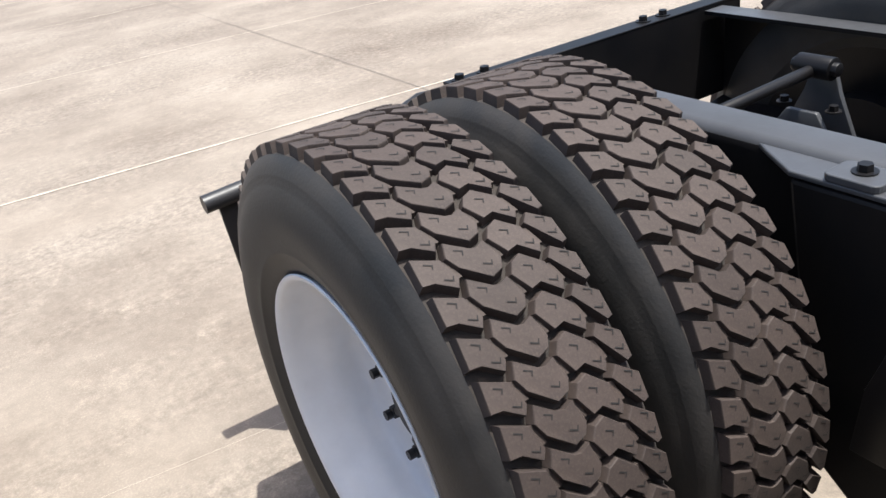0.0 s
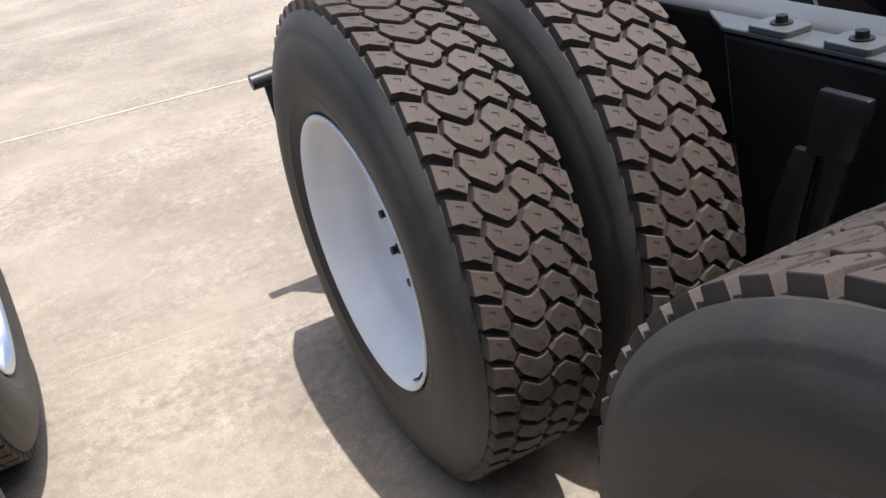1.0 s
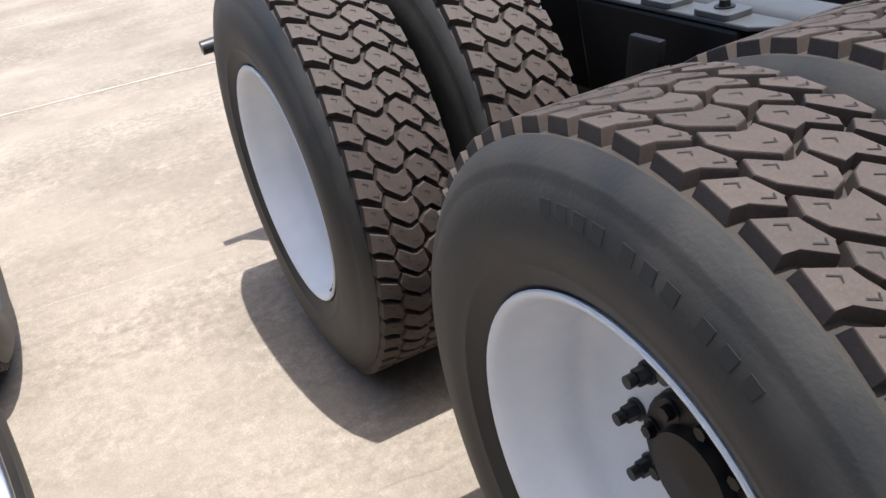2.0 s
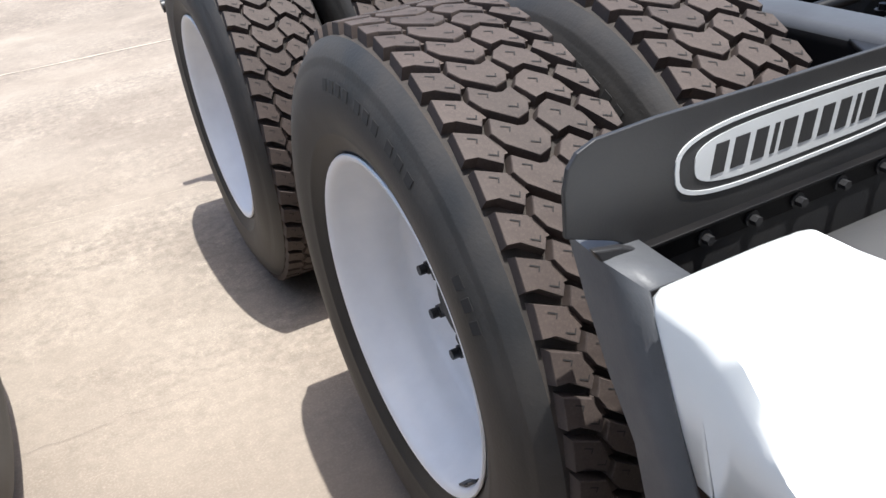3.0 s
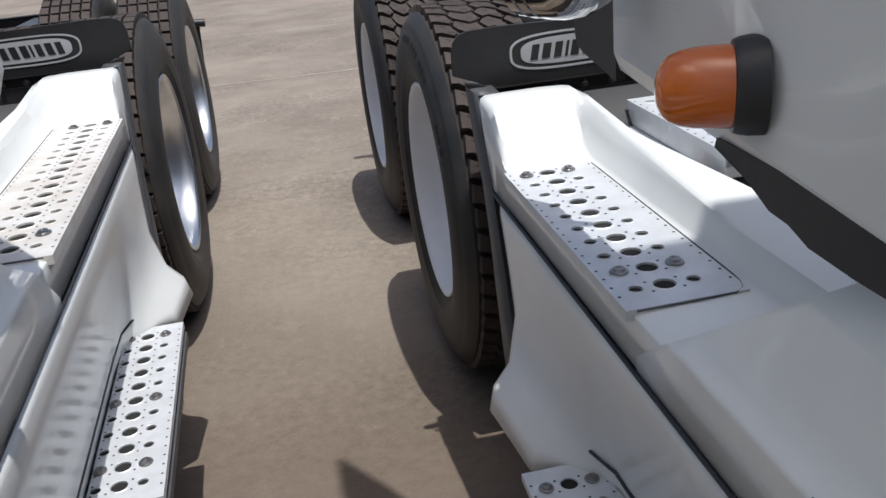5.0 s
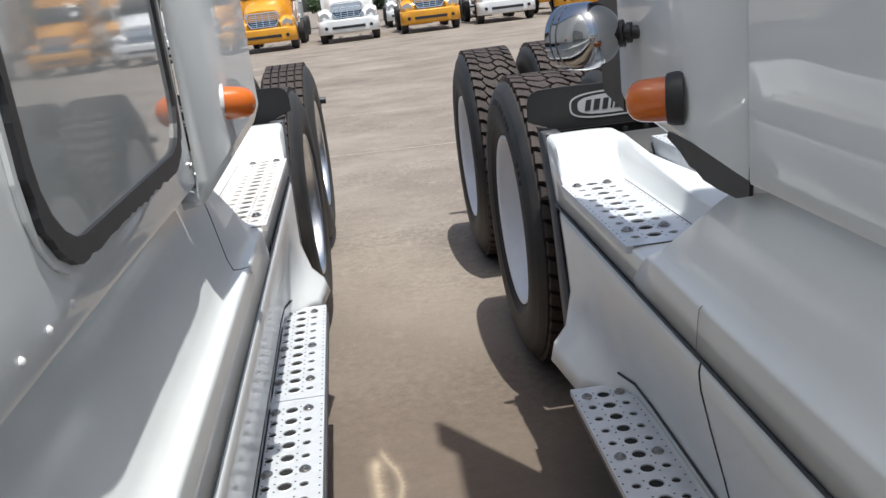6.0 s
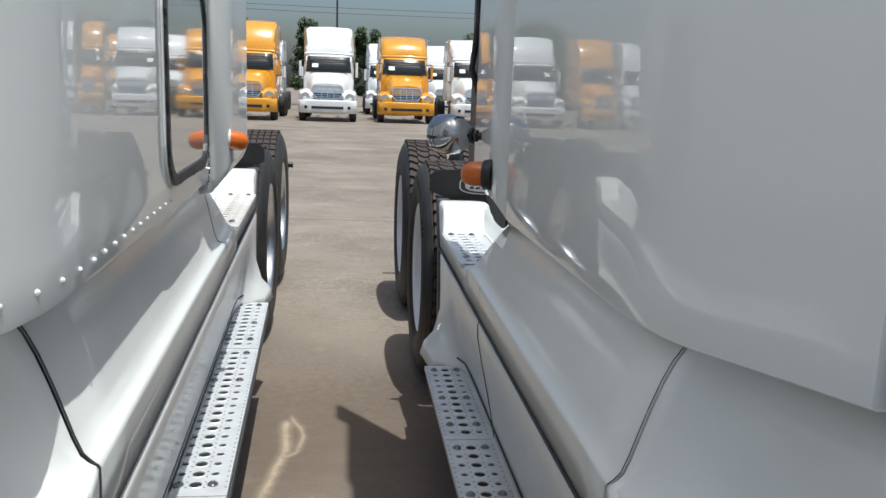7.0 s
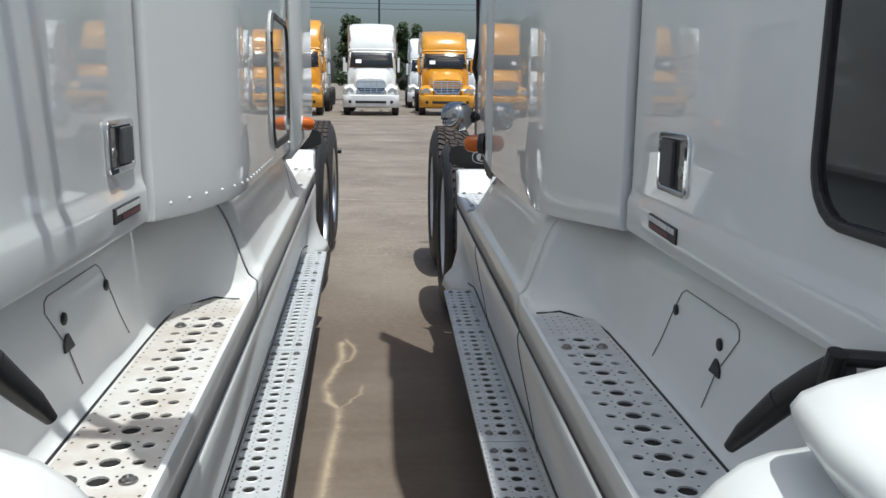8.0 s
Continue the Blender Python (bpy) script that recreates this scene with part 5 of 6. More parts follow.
def hood_corner(t, Q, du0, dz0):
    """Rear of the front fender with hood, front wheel and a rubber hood latch."""
    P = Q
    # fender with its rolled rear lip, on both sides
    for far in (False, True):
        R = (lambda a, y, z: Q(WIDE - a, y, z)) if far else Q
        rows = []
        for y, du, dz in ((-4.262, 0.010, -0.012), (-4.252, 0.003, -0.003), (-4.256, 0.0, 0.0), (-4.275, -0.005, 0.005), (-4.34, -0.014, 0.012), (-4.6, -0.030, 0.030), (-5.0, -0.036, 0.050), (-5.5, -0.020, 0.030), (-6.0, 0.05, -0.10), (-6.25, 0.20, -0.25)):
            half = [(-0.075, 0.62), (-0.084, 0.80), (-0.082, 0.92), (-0.074, 0.965), (-0.060, 0.995), (-0.042, 1.016), (-0.020, 1.033), (0.004, 1.042), (0.035, 1.046), (0.09, 1.048), (0.17, 1.05), (0.32, 1.06)]
            rows.append([(a + du, y, z + (dz if z > 0.85 else 0.0)) for a, z in half])
        bm = bmesh.new()
        loft(bm, rows, R)
        part("fender", bm, WHITE, t, "glossy white front fender", smooth=50, thick=0.004)
    # hood with a blunt lower corner over the fender
    rows = []
    for y, uo, zo in ((-4.292, 0.012, 1.090), (-4.286, 0.004, 1.097), (-4.292, -0.002, 1.100), (-4.31, -0.009, 1.103), (-4.40, -0.031, 1.110), (-4.6, -0.055, 1.128), (-5.0, -0.070, 1.17), (-5.5, -0.05, 1.16), (-6.0, 0.02, 1.04), (-6.25, 0.17, 0.90)):
        half = [(uo + 0.014, zo - 0.030), (uo + 0.003, zo - 0.014), (uo, zo - 0.002), (uo + 0.008, zo + 0.009), (uo + 0.03, zo + 0.018), (uo + 0.08, zo + 0.030), (0.28, zo + 0.065), (0.45, zo + 0.27), (0.62, zo + 0.41)]
        rows.append([(a, y, z) for a, z in half] + [(WIDE / 2, y, zo + 0.49)] + [(WIDE - a, y, z) for a, z in reversed(half)])
    bm = bmesh.new()
    loft(bm, rows, P)
    part("hood", bm, WHITE, t, "glossy white hood", smooth=50, thick=0.004)
    P = lambda a, b, c: Q(a + du0, b, c + dz0)
    bm = bmesh.new()
    pts = [(0.040, -4.035, 0.965), (0.050, -4.05, 0.990), (0.072, -4.085, 1.040), (0.090, -4.11, 1.070), (0.106, -4.135, 1.098)]
    for i, (a, b) in enumerate(zip(pts, pts[1:])):
        cyl(bm, P(*a), P(*b), (0.007, 0.012, 0.016, 0.017)[i], (0.012, 0.016, 0.017, 0.015)[i], seg=14)
    part("hood_latch", bm, BLACK, t, "black rubber hood latch", smooth=50)
    bm = bmesh.new()
    cyl(bm, P(0.10, -4.14, 1.105), P(0.17, -4.16, 1.105), 0.009, seg=12)
    cyl(bm, P(0.092, -4.13, 1.07), P(0.092, -4.145, 1.112), 0.010, seg=12)
    part("latch_pin", bm, BLACK, t)
    P = Q
    bm = bmesh.new()
    prism(bm, rounded(0.30, WIDE - 0.30, 1.75, 2.55, 0.10), 0.012, lambda a, b, c: P(a, -4.366 - c, b))
    part("windscreen", bm, GLASS_DARK, t, "dark windscreen")
    for u, s in ((0.02, 1), (WIDE - 0.02, -1)):
        bm = bmesh.new()
        c = P(u, -5.15, AXLE_Z - P(0, 0, 0)[2])
        d = Vector(P(1, 0, 0)) - Vector(P(0, 0, 0))
        lathe(bm, [(0.04, 0.29), (0.0, 0.40), (0.015, 0.48), (0.04, 0.515), (0.22, 0.515), (0.25, 0.48), (0.26, 0.40), (0.22, 0.29), (0.10, 0.26), (0.06, 0.12), (0.0, 0.1), (0.0, 0.0)], c, d * s, 48)
        part("front_wheel", bm, RUBBER, t, smooth=40)


def near_truck_left():
    t = thing("tractor_truck", "white tractor truck with polished aluminium wheels on concrete", "truck", "parked trucks")
    P = PL
    yw = 0.68
    for yc, lo in ((yw, (80, 150)), (yw + AXLE_GAP, None)):
        dual_wheel(-0.700 - 0.02 * (yc - yw), -1, yc, t, ALU, STEEL, "polished aluminium rim", "rib", lo)
        dual_wheel(-0.700 - WIDE - 0.02 * (yc - yw), 1, yc, t, ALU, STEEL, "polished aluminium rim", "rib")
    chassis(t, -0.66, -1, yw, -6.4)
    tail_flap(t, -0.66, -1, yw + 2.19)
    wheel_flap(t, P, yw - 0.562)
    side_fairing(t, P, yw, (-0.14, -1.01), -2.845, -0.43, -4.15, True, ((-1.12, 0.856), (-1.275, 1.000)))
    side_extender(t, P, -1.12, -1.607, 0.010, 1.030, 3.45, 0.055, 0.040)
    st = [(-1.613, 0.012, 1.042, 3.85), (-2.0, 0.012, 1.046, 3.85), (-2.6, 0.013, 1.048, 3.82), (-2.8, 0.014, 1.047, 3.8), (-2.87, 0.018, 1.045, 3.78), (-2.93, 0.027, 1.042, 3.75), (-2.98, 0.042, 1.039, 3.7), (-3.03, 0.063, 1.036, 3.65), (-3.09, 0.089, 1.032, 3.58), (-3.15, 0.116, 1.033, 3.5), (-3.2, 0.138, 1.034, 3.45), (-3.207, 0.142, 1.034, 3.45), (-3.212, 0.162, 1.036, 3.4)]
    shell(t, "sleeper", P, st, CAB, "glossy white riveted sleeper side", close=(True, False))
    st = [(-3.217, 0.164, 1.037, 3.38), (-3.221, 0.152, 1.037, 3.38), (-3.6, 0.152, 1.04, 3.34), (-4.3, 0.154, 1.052, 3.2), (-4.36, 0.162, 1.056, 2.9)]
    shell(t, "cab_door", P, st, CAB, "glossy white cab door", band=0.008, close=(False, True))
    door_handle(t, P, -3.441, -3.280, 1.146, 1.237, 0.159)
    name_badge(t, P, -3.450, -3.290, 1.068, 1.094, 0.1515, 0.0)
    # rivets along the lower edge of the sleeper
    for k in range(27):
        y = -2.20 - k * 0.0566
        if y < -3.19:
            continue
        u = 0.011 if y > -2.80 else np.interp(-y, (2.80, 2.87, 2.93, 2.98, 3.03, 3.09, 3.15, 3.20), (0.012, 0.016, 0.025, 0.040, 0.061, 0.087, 0.114, 0.136))
        bm = bmesh.new()
        lathe(bm, [(-0.001, 0.0042), (0.0012, 0.0040), (0.0028, 0.0030), (0.0036, 0.0015), (0.0038, 0.0)], P(u + 0.002, y, 1.070 - (0.10 * (y + 2.9) ** 2 if y < -2.9 else 0)), (1, 0.0 if y > -2.9 else -0.45, 0), 12)
        part("rivet", bm, CAB, t)
    # torn black rubber under the lamp
    bm = bmesh.new()
    loft(bm, [[(0.040, y, 1.035), (0.048, y, z)] for y, z in ((-1.04, 1.030), (-1.06, 1.012), (-1.085, 1.020), (-1.105, 1.002), (-1.125, 1.010), (-1.145, 1.028))], P)
    part("rubber_strip", bm, BLACK, t, "torn black rubber strip", thick=0.006)
    # side window in uneven black sealing
    put = lambda a, b, c: P(0.012 - c, a, b)
    o0, o1 = rounded(-2.258, -1.668, 1.088, 1.515, 0.090), rounded(-2.250, -1.676, 1.096, 1.508, 0.082)
    bm = bmesh.new()
    ring_plate(bm, o0, o1, 0.004, put)
    d = part("side_window", bm, CAB, t, "grey side window in thick uneven black sealing")
    rng = random.Random(5)

    def dense(o):
        res = []
        for p, q in zip(o, o[1:] + o[:1]):
            n = max(1, int(math.hypot(q[0] - p[0], q[1] - p[1]) / 0.014 + 0.5))
            res += [(p[0] + (q[0] - p[0]) * i / n, p[1] + (q[1] - p[1]) * i / n) for i in range(n)]
        return res

    o1 = dense(o1)
    o2 = [(-1.963 + (a + 1.963) * 0.950, 1.304 + (b - 1.302) * 0.915) for a, b in o1]
    o1j = [(a + rng.uniform(-0.003, 0.003), b + rng.uniform(-0.005, 0.002)) for a, b in o1]
    bm = bmesh.new()
    ring_plate(bm, o1j, o2, 0.010, put)
    part("sealing", bm, BLACK, d)
    bm = bmesh.new()
    prism(bm, o2, 0.005, put)
    part("pane", bm, GLASS_GREY, d)
    for y, z in ((-1.590, 1.126), (-1.63, 1.076), (-1.590, 1.30)):
        bm = bmesh.new()
        bolt(bm, P(0.012, y, z), (1, 0, 0), 0.0038, 0.004)
        part("wall_screw", bm, STEEL, t)
    bm = bmesh.new()
    pipe(bm, [P(0.016, -1.610, 1.040 + 0.35 * i) for i in range(6)], 0.0045, 6)
    part("seam", bm, BLACK, t)
    marker_lamp(t, P(-0.004, -1.425, 1.141), (1.0, 0.25, -0.13), WHITE, 0.0275, 0.0345, 0.018, 0.072)
    bm = bmesh.new()
    box(bm, -0.026, -0.012, -1.118, -1.070, 1.10, 3.4, P)
    part("cab_extender", bm, GREY_PLASTIC, t, "grey cab extender", bevel=0.006)
    hatch(t, P, -3.345, -3.636)
    # mirror out of view, placed from the arm shadows that cross the step
    bm = bmesh.new()
    prism(bm, rounded(-0.24, -0.09, 1.78, 2.36, 0.05), 0.07, lambda a, b, c: P(a, -3.93 - c, b))
    mirror = part("side_mirror", bm, WHITE, t, "white side mirror on two black arms", bevel=0.01)
    for y0, y1, z in ((-3.80, -3.95, 1.92), (-3.94, -3.97, 2.22)):
        bm = bmesh.new()
        pipe(bm, [P(0.155, y0, z - 0.04), P(0.05, y0 - 0.01, z), P(-0.10, y1, z)], 0.015, 10)
        part("mirror_arm", bm, BLACK, mirror, smooth=60)
    hood_corner(t, P, 0.014, 0.008)
    return t


near_truck_right()
near_truck_left()


# ---- the far row of trucks ----
def far_truck(x, y, paint, label, high=3.85, group="far row of trucks"):
    """A conventional tractor seen from the front, with grille, bumper, lamps, windscreen, roof fairing, mirrors and wheels."""
    t = thing("tractor_truck", label, "truck", group)
    t.location = (x, y, 0)

    def body(name, rows, mat, label="", close=True):
        bm = bmesh.new()
        loft(bm, rows)
        bm.verts.ensure_lookup_table()
        n = len(rows[0])
        if close:
            bm.faces.new([bm.verts[i] for i in range(n)])
            bm.faces.new([bm.verts[(len(rows) - 1) * n + i] for i in range(n)])
        return part(name, bm, mat, t, label, smooth=40)

    def arch(yy, w0, z0, w1, z1, w2, z2):
        return [(-w0, yy, z0), (-w1, yy, z1), (-w2 * 0.96, yy, z2 - 0.08), (-w2 * 0.8, yy, z2), (0, yy, z2 + 0.03), (w2 * 0.8, yy, z2), (w2 * 0.96, yy, z2 - 0.08), (w1, yy, z1), (w0, yy, z0)]

    # hood between the fenders, rising to the windscreen
    body("hood", [arch(0.10, 0.60, 0.85, 0.64, 1.2, 0.60, 1.46), arch(0.35, 0.66, 0.85, 0.70, 1.25, 0.66, 1.62), arch(1.0, 0.72, 0.85, 0.74, 1.35, 0.66, 1.80), arch(1.55, 0.86, 0.85, 0.88, 1.45, 0.78, 1.92)], paint)
    for s in (-1, 1):
        rows = []
        for yy, a0, a1, zt in ((0.02, 0.62, 0.95, 0.98), (0.10, 0.55, 1.08, 1.10), (0.40, 0.55, 1.13, 1.20), (0.85, 0.6, 1.13, 1.24), (1.3, 0.66, 1.10, 1.16), (1.5, 0.7, 1.02, 0.9)):
            rows.append([(s * a0, yy, 0.80), (s * a0, yy, zt), (s * (a0 + a1) / 2, yy, zt + 0.03), (s * a1 * 0.97, yy, zt - 0.05), (s * a1, yy, zt - 0.2), (s * a1, yy, 0.72)])
        body("fender", rows, paint)
        bm = bmesh.new()
        prism(bm, [(s * 0.68, 0.93), (s * 1.00, 0.90), (s * 1.07, 0.99), (s * 0.98, 1.08), (s * 0.84, 1.13), (s * 0.72, 1.06)], 0.05, lambda a, b, c: (a, 0.03 - c * 0.6 + abs(a) * 0.06 - 0.03, b))
        part("headlight", bm, GLASS_GREY, t, "clear headlight")
        bm = bmesh.new()
        box(bm, s * 1.14 - 0.05, s * 1.14 + 0.05, 1.55, 1.66, 1.75, 2.35)
        m = part("mirror", bm, paint, t, bevel=0.02)
        bm = bmesh.new()
        pipe(bm, [(s * 0.92, 1.72, 1.72), (s * 1.14, 1.62, 1.72)], 0.018, 8)
        part("mirror_arm", bm, BLACK, m)
        bm = bmesh.new()
        pipe(bm, [(s * 0.92, 1.72, 2.38), (s * 1.14, 1.62, 2.38)], 0.018, 8)
        part("mirror_arm", bm, BLACK, m)
        bm = bmesh.new()
        cyl(bm, (s * 0.98, 2.95, 0.9), (s * 0.98, 2.95, high - 0.1), 0.07, seg=14)
        part("exhaust_pipe", bm, CHROME, t, smooth=40)
        for yy in (0.80, 5.2, 6.5):
            bm = bmesh.new()
            lathe(bm, [(0.03, 0.28), (0.0, 0.40), (0.02, 0.50), (0.06, 0.52), (0.24, 0.52), (0.27, 0.48), (0.28, 0.3), (0.20, 0.26), (0.10, 0.2), (0.06, 0.10), (0.04, 0.0)], (s * 1.14, yy, 0.52), (-s, 0, 0), 36)
            part("wheel", bm, TYRE_FAR, t, smooth=40)
    # bumper with its dark openings
    rows = []
    for a, dy in ((-1.15, 0.20), (-1.05, 0.03), (-0.7, -0.10), (0.0, -0.13), (0.7, -0.10), (1.05, 0.03), (1.15, 0.20)):
        rows.append([(a, dy + 0.06, 0.84), (a, dy, 0.80), (a, dy - 0.02, 0.60), (a, dy, 0.40), (a, dy + 0.08, 0.33), (a, dy + 0.3, 0.33), (a, dy + 0.3, 0.84)])
    body("bumper", rows, paint)
    bm = bmesh.new()
    box(bm, -0.62, 0.62, -0.155, -0.08, 0.50, 0.60)
    part("bumper_grille", bm, BLACK, t, bevel=0.01)
    for s in (-1, 1):
        bm = bmesh.new()
        lathe(bm, [(0, 0.065), (0.03, 0.06), (0.035, 0.0)], (s * 0.84, -0.10, 0.555), (s * 0.15, -1, 0), 18)
        part("fog_lamp", bm, BLACK, t)
    # chrome grille
    bm = bmesh.new()
    out = [(-0.45, 0.88), (0.45, 0.88), (0.57, 1.06), (0.60, 1.32), (0.52, 1.41), (-0.52, 1.41), (-0.60, 1.32), (-0.57, 1.06)]
    inn = [(a * 0.93, 1.14 + (b - 1.14) * 0.86) for a, b in out]
    put = lambda a, b, c: (a, 0.08 + (b - 0.86) * 0.10 - c, b)
    ring_plate(bm, out, inn, 0.05, put)
    gr = part("grille", bm, CHROME, t, "chrome grille", bevel=0.008)
    bm = bmesh.new()
    prism(bm, inn, 0.006, put)
    part("grille_back", bm, BLACK, gr)
    for k in range(6):
        z = 0.955 + k * 0.070
        half = 0.44 + 0.30 * min(z - 0.92, 0.30)
        bm = bmesh.new()
        prism(bm, [(-half, z), (half, z), (half, z + 0.022), (-half, z + 0.022)], 0.03, put)
        part("grille_bar", bm, CHROME, gr)
    for a in (-0.24, 0.0, 0.24):
        bm = bmesh.new()
        prism(bm, [(a - 0.013, 0.93), (a + 0.013, 0.93), (a + 0.013, 1.37), (a - 0.013, 1.37)], 0.036, put)
        part("grille_post", bm, CHROME, gr)
    # cab with windscreen
    body("cab", [arch(1.50, 0.98, 0.9, 1.00, 1.7, 0.96, 1.95), arch(1.95, 1.0, 0.9, 1.02, 2.0, 0.96, 2.62), arch(2.3, 1.02, 0.9, 1.03, 2.0, 0.98, 2.75), arch(4.2, 1.04, 0.9, 1.05, 2.0, 1.03, 2.9)], paint)
    bm = bmesh.new()
    rows = []
    for a in (-0.92, -0.6, 0, 0.6, 0.92):
        k = 1 - (a / 0.92) ** 2
        rows.append([(a, 1.53 - 0.10 * k, 1.93), (a * 0.96, 1.78 - 0.10 * k, 2.30), (a * 0.93, 1.93 - 0.08 * k, 2.56)])
    loft(bm, rows)
    ws = part("windscreen", bm, GLASS_DARK, t, "dark windscreen with a paper notice", smooth=40, thick=0.02)
    bm = bmesh.new()
    prism(bm, [(-0.66, 2.12), (-0.42, 2.12), (-0.42, 2.27), (-0.66, 2.27)], 0.004, lambda a, b, c: (a, 1.60 - c + (b - 2.12) * 0.66 - 0.06, b))
    part("paper_notice", bm, LETTER, ws)
    bm = bmesh.new()
    pipe(bm, [(-0.95, 1.72, 2.66), (0, 1.60, 2.68), (0.95, 1.72, 2.66)], 0.05, 8)
    part("sun_visor", bm, paint, t, smooth=50)
    # roof fairing and sleeper
    body("roof_fairing", [arch(1.95, 0.85, 2.6, 0.85, 2.62, 0.80, 2.72), arch(2.15, 0.95, 2.6, 0.95, 2.9, 0.90, 3.15), arch(2.5, 1.0, 2.6, 1.0, 3.0, 0.96, high - 0.28), arch(3.1, 1.04, 2.6, 1.04, 3.0, 1.02, high - 0.05), arch(4.3, 1.06, 2.6, 1.06, 3.0, 1.05, high)], paint)
    for s in (-1, 1):
        bm = bmesh.new()
        box(bm, s * 0.45 - 0.04, s * 0.45 + 0.04, 4.0, 7.2, 0.68, 0.95)
        part("frame_rail", bm, FRAME, t)
    return t


FAR_Y = 29.6
COL = {"w": (WHITE, "white tractor truck with a chrome grille in the far row"), "y": (YELLOW, "yellow tractor truck with a chrome grille in the far row")}
for x, dy, c, high in ((-13.4, 0.6, "w", 3.85), (-10.3, 0.3, "y", 3.9), (-7.15, 0.2, "w", 3.85), (-4.05, -0.6, "y", 3.95), (-0.98, 0.0, "w", 3.85), (2.15, 0.4, "y", 3.6), (5.2, 1.0, "w", 3.6), (8.3, 1.0, "y", 3.8), (11.5, 1.2, "w", 3.8), (14.6, 1.2, "w", 3.8)):
    m, lab = COL[c]
    far_truck(x, FAR_Y + dy, m, lab, high)
for x, dy, c in ((-4.6, 10.5, "w"), (-1.4, 10.5, "w"), (1.9, 10.5, "w"), (5.0, 10.5, "w"), (8.3, 10.5, "y")):
    m, lab = COL[c]
    far_truck(x, FAR_Y + dy, m, lab, 3.8, "second far row of trucks")


# ---- trees, pole and wires behind ----
LEAF = material("leaves", (0.050, 0.085, 0.025), (0.030, 0.055, 0.018), 3, 0.6, 0.1, fine=30)
BARK = material("bark", (0.14, 0.10, 0.07), (0.09, 0.065, 0.045), 8, 0.9, 0.05, fine=60, bump=0.5)


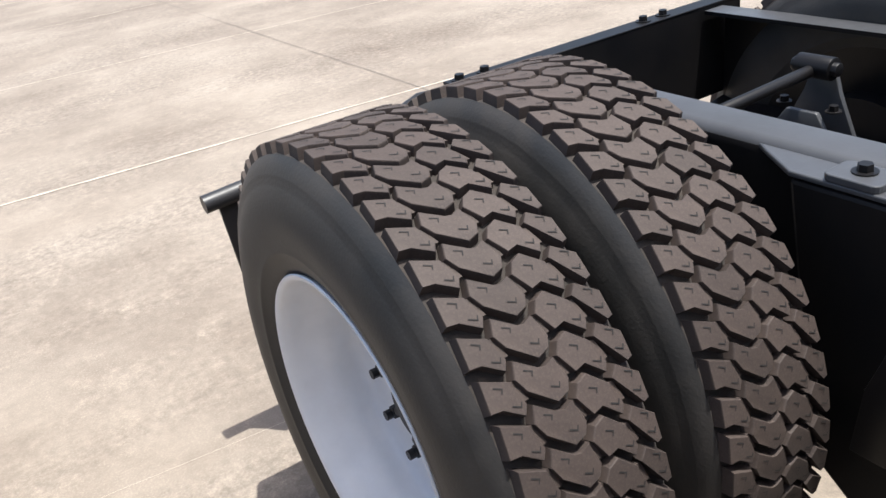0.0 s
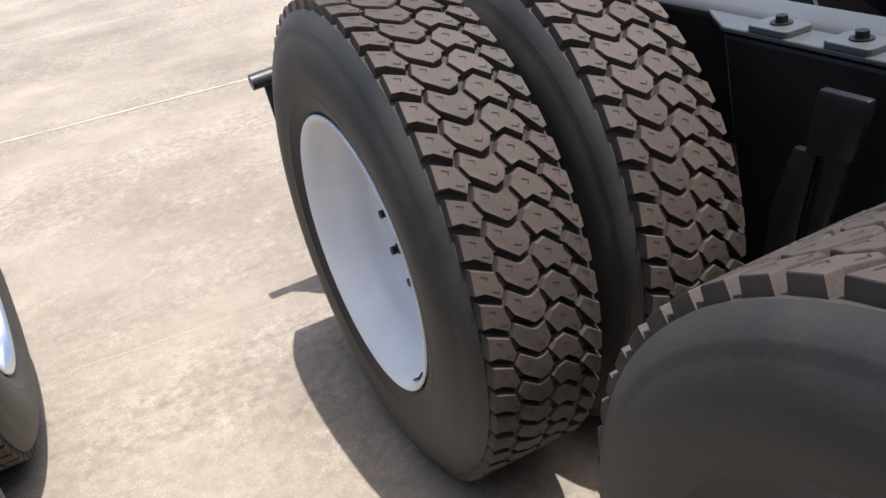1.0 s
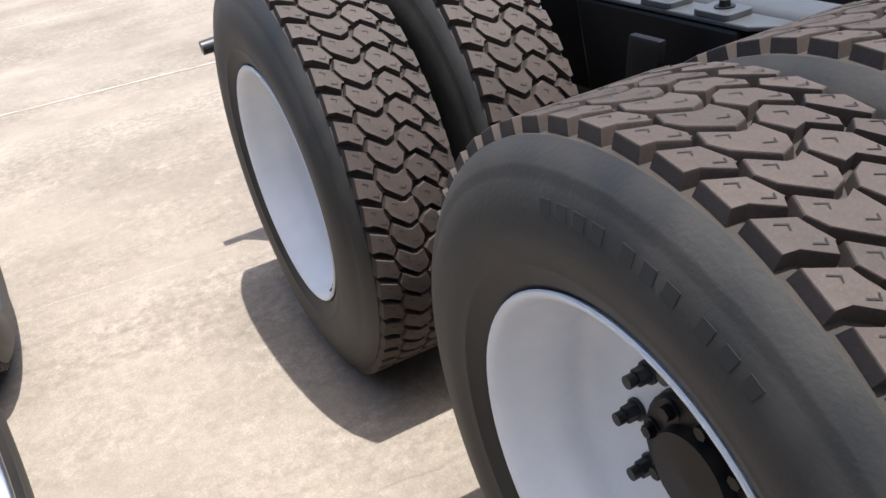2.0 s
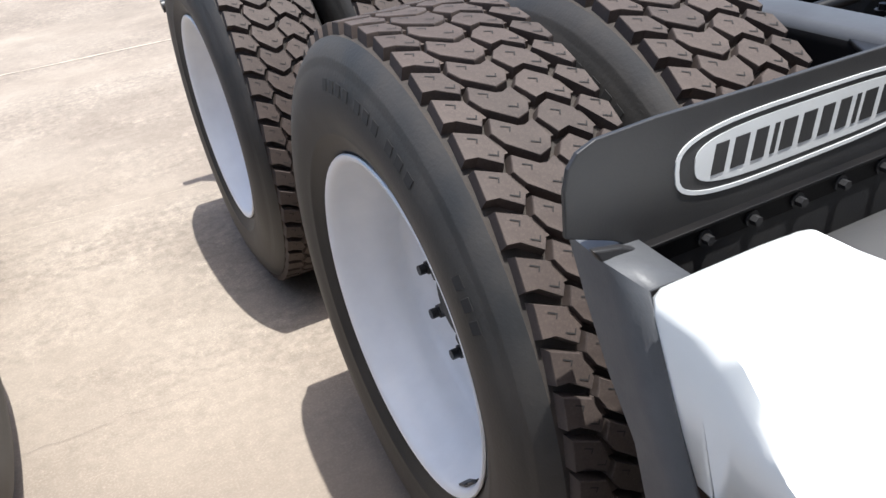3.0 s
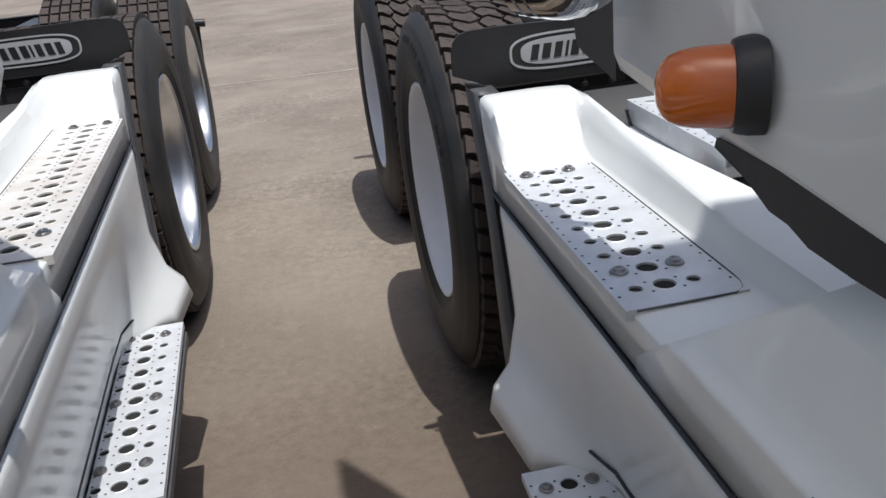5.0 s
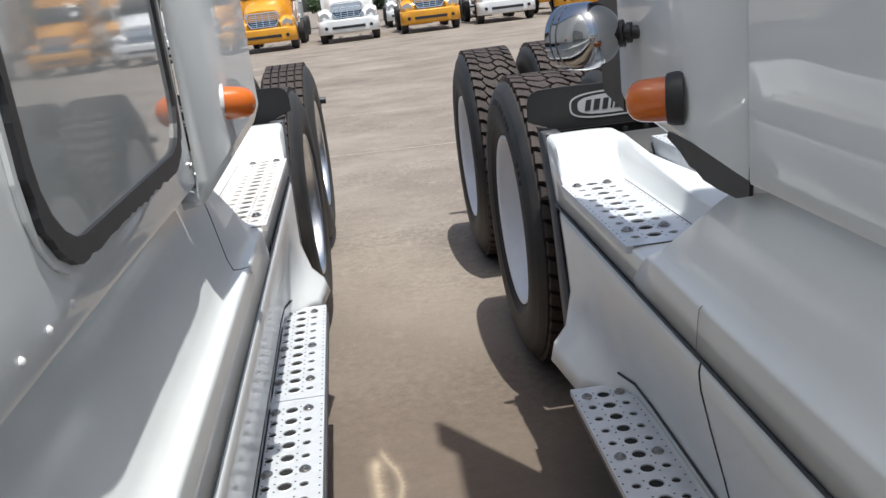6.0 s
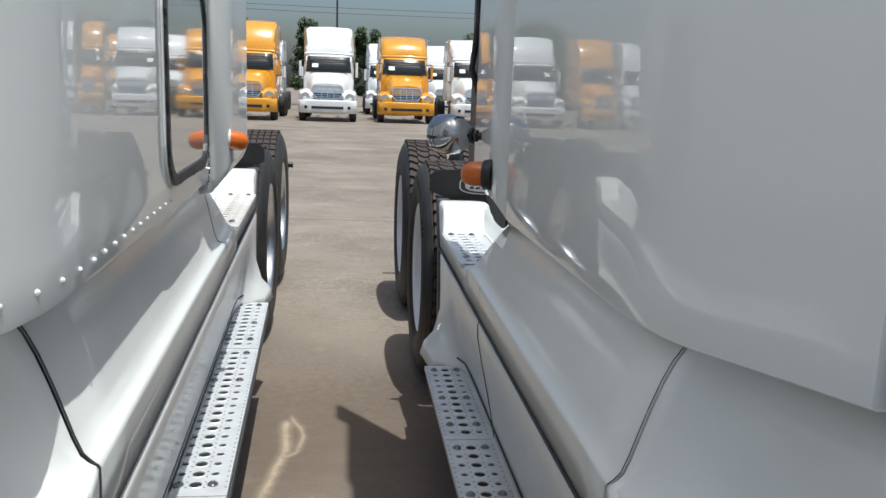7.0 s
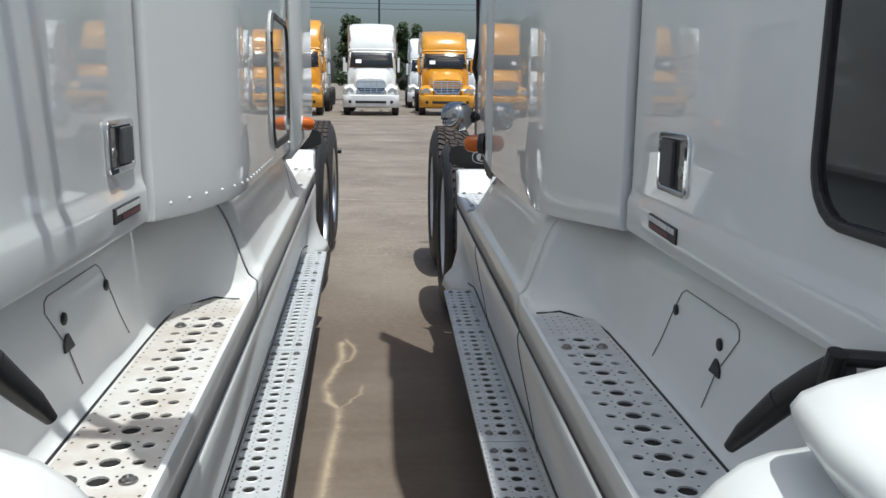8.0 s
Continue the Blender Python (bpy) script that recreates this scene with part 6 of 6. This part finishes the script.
def tree(x, y, h, w, seed):
    rng = random.Random(seed)
    t = thing("tree", "leafy green tree behind the parked trucks", "tree", "trees behind the yard")
    t.location = (x, y, 0)
    bm = bmesh.new()
    cyl(bm, (0, 0, 0), (0.1, 0, h * 0.45), 0.20, 0.13, seg=12)
    tips = []
    for k in range(9):
        a = 2 * math.pi * k / 9 + rng.uniform(-0.3, 0.3)
        r = w * rng.uniform(0.45, 0.9)
        tip = Vector((math.cos(a) * r, math.sin(a) * r, h * rng.uniform(0.55, 0.92)))
        mid = Vector((0.1, 0, h * 0.42)).lerp(tip, 0.5) + Vector((0, 0, 0.3))
        pipe(bm, [(0.08, 0, h * rng.uniform(0.3, 0.44)), mid, tip], 0.05, 6)
        tips += [mid, tip]
    part("trunk", bm, BARK, t, smooth=50)
    vs, fs = [], []
    clumps = [(p, w * rng.uniform(0.28, 0.45)) for p in tips] + [(Vector((rng.uniform(-1, 1) * w * 0.6, rng.uniform(-1, 1) * w * 0.6, h * rng.uniform(0.55, 0.93))), w * rng.uniform(0.24, 0.44)) for _ in range(18)]
    clumps += [(Vector((rng.uniform(-1, 1) * w * 0.9, rng.uniform(-1, 1) * w * 0.9, h * rng.uniform(0.16, 0.55))), w * rng.uniform(0.3, 0.5)) for _ in range(14)]
    for c, r in clumps:
        for _ in range(290):
            d = Vector((rng.gauss(0, 1), rng.gauss(0, 1), rng.gauss(0, 1))).normalized() * r * rng.uniform(0.45, 1.05)
            p = c + d
            u = Vector((rng.gauss(0, 1), rng.gauss(0, 1), rng.gauss(0, 1))).normalized()
            v = u.orthogonal().normalized()
            s = rng.uniform(0.07, 0.15)
            i = len(vs)
            vs += [p - u * s, p + v * s * 0.5, p + u * s, p - v * s * 0.5]
            fs.append((i, i + 1, i + 2, i + 3))
    me = bpy.data.meshes.new("crown")
    me.from_pydata(vs, [], fs)
    me.materials.append(LEAF)
    cr = new("crown", me)
    cr.parent = t
    tagged(cr, kind="stuff")


for k, (x, y, h, w) in enumerate(((-2.65, 60, 6.3, 1.45), (1.2, 60, 5.9, 0.95), (4.8, 62, 5.3, 1.2), (10.5, 60, 5.6, 2.2), (-8.5, 60, 6.0, 2.6), (-14, 62, 6.8, 2.8), (16, 62, 6.4, 2.8))):
    tree(x, y, h, w, 10 + k)

pole = thing("street_lamp", "thin grey lamp pole behind the trees", "lamp pole")
pole.location = (-0.98, 66, 0)
bm = bmesh.new()
cyl(bm, (0, 0, 0), (0, 0, 12.5), 0.11, 0.06, seg=12)
part("pole", bm, FRAME_GREY, pole)
bm = bmesh.new()
pipe(bm, [(0, 0, 12.3), (-0.7, 0, 12.6), (-1.3, 0, 12.6)], 0.035, 8)
pipe(bm, [(0, 0, 12.3), (0.7, 0, 12.6), (1.3, 0, 12.6)], 0.035, 8)
part("arm", bm, FRAME_GREY, pole)
for s in (-1, 1):
    bm = bmesh.new()
    box(bm, s * 1.5 - 0.3, s * 1.5 + 0.3, -0.12, 0.12, 12.52, 12.66)
    part("lamp_head", bm, FRAME_GREY, pole, bevel=0.03)
for x in (-60.0, 60.0):
    up = thing("utility_pole", "plain wooden utility pole with a cross arm", "pole", "utility poles")
    up.location = (x, 74, 0)
    bm = bmesh.new()
    cyl(bm, (0, 0, 0), (0, 0, 10.3), 0.16, 0.11, seg=12)
    part("pole", bm, BARK, up)
    bm = bmesh.new()
    box(bm, -0.06, 0.06, -1.0, 1.0, 9.48, 9.60)
    part("cross_arm", bm, BARK, up)
for y, low in ((73.3, 1.8), (74.7, 1.2)):
    bm = bmesh.new()
    pipe(bm, [(-60 + 12 * j, y, 9.61 - low * (1 - ((j - 5) / 5) ** 2)) for j in range(11)], 0.022, 5)
    tagged(part("overhead_wire", bm, BLACK), "thin black overhead wire", "wire", "overhead wires")
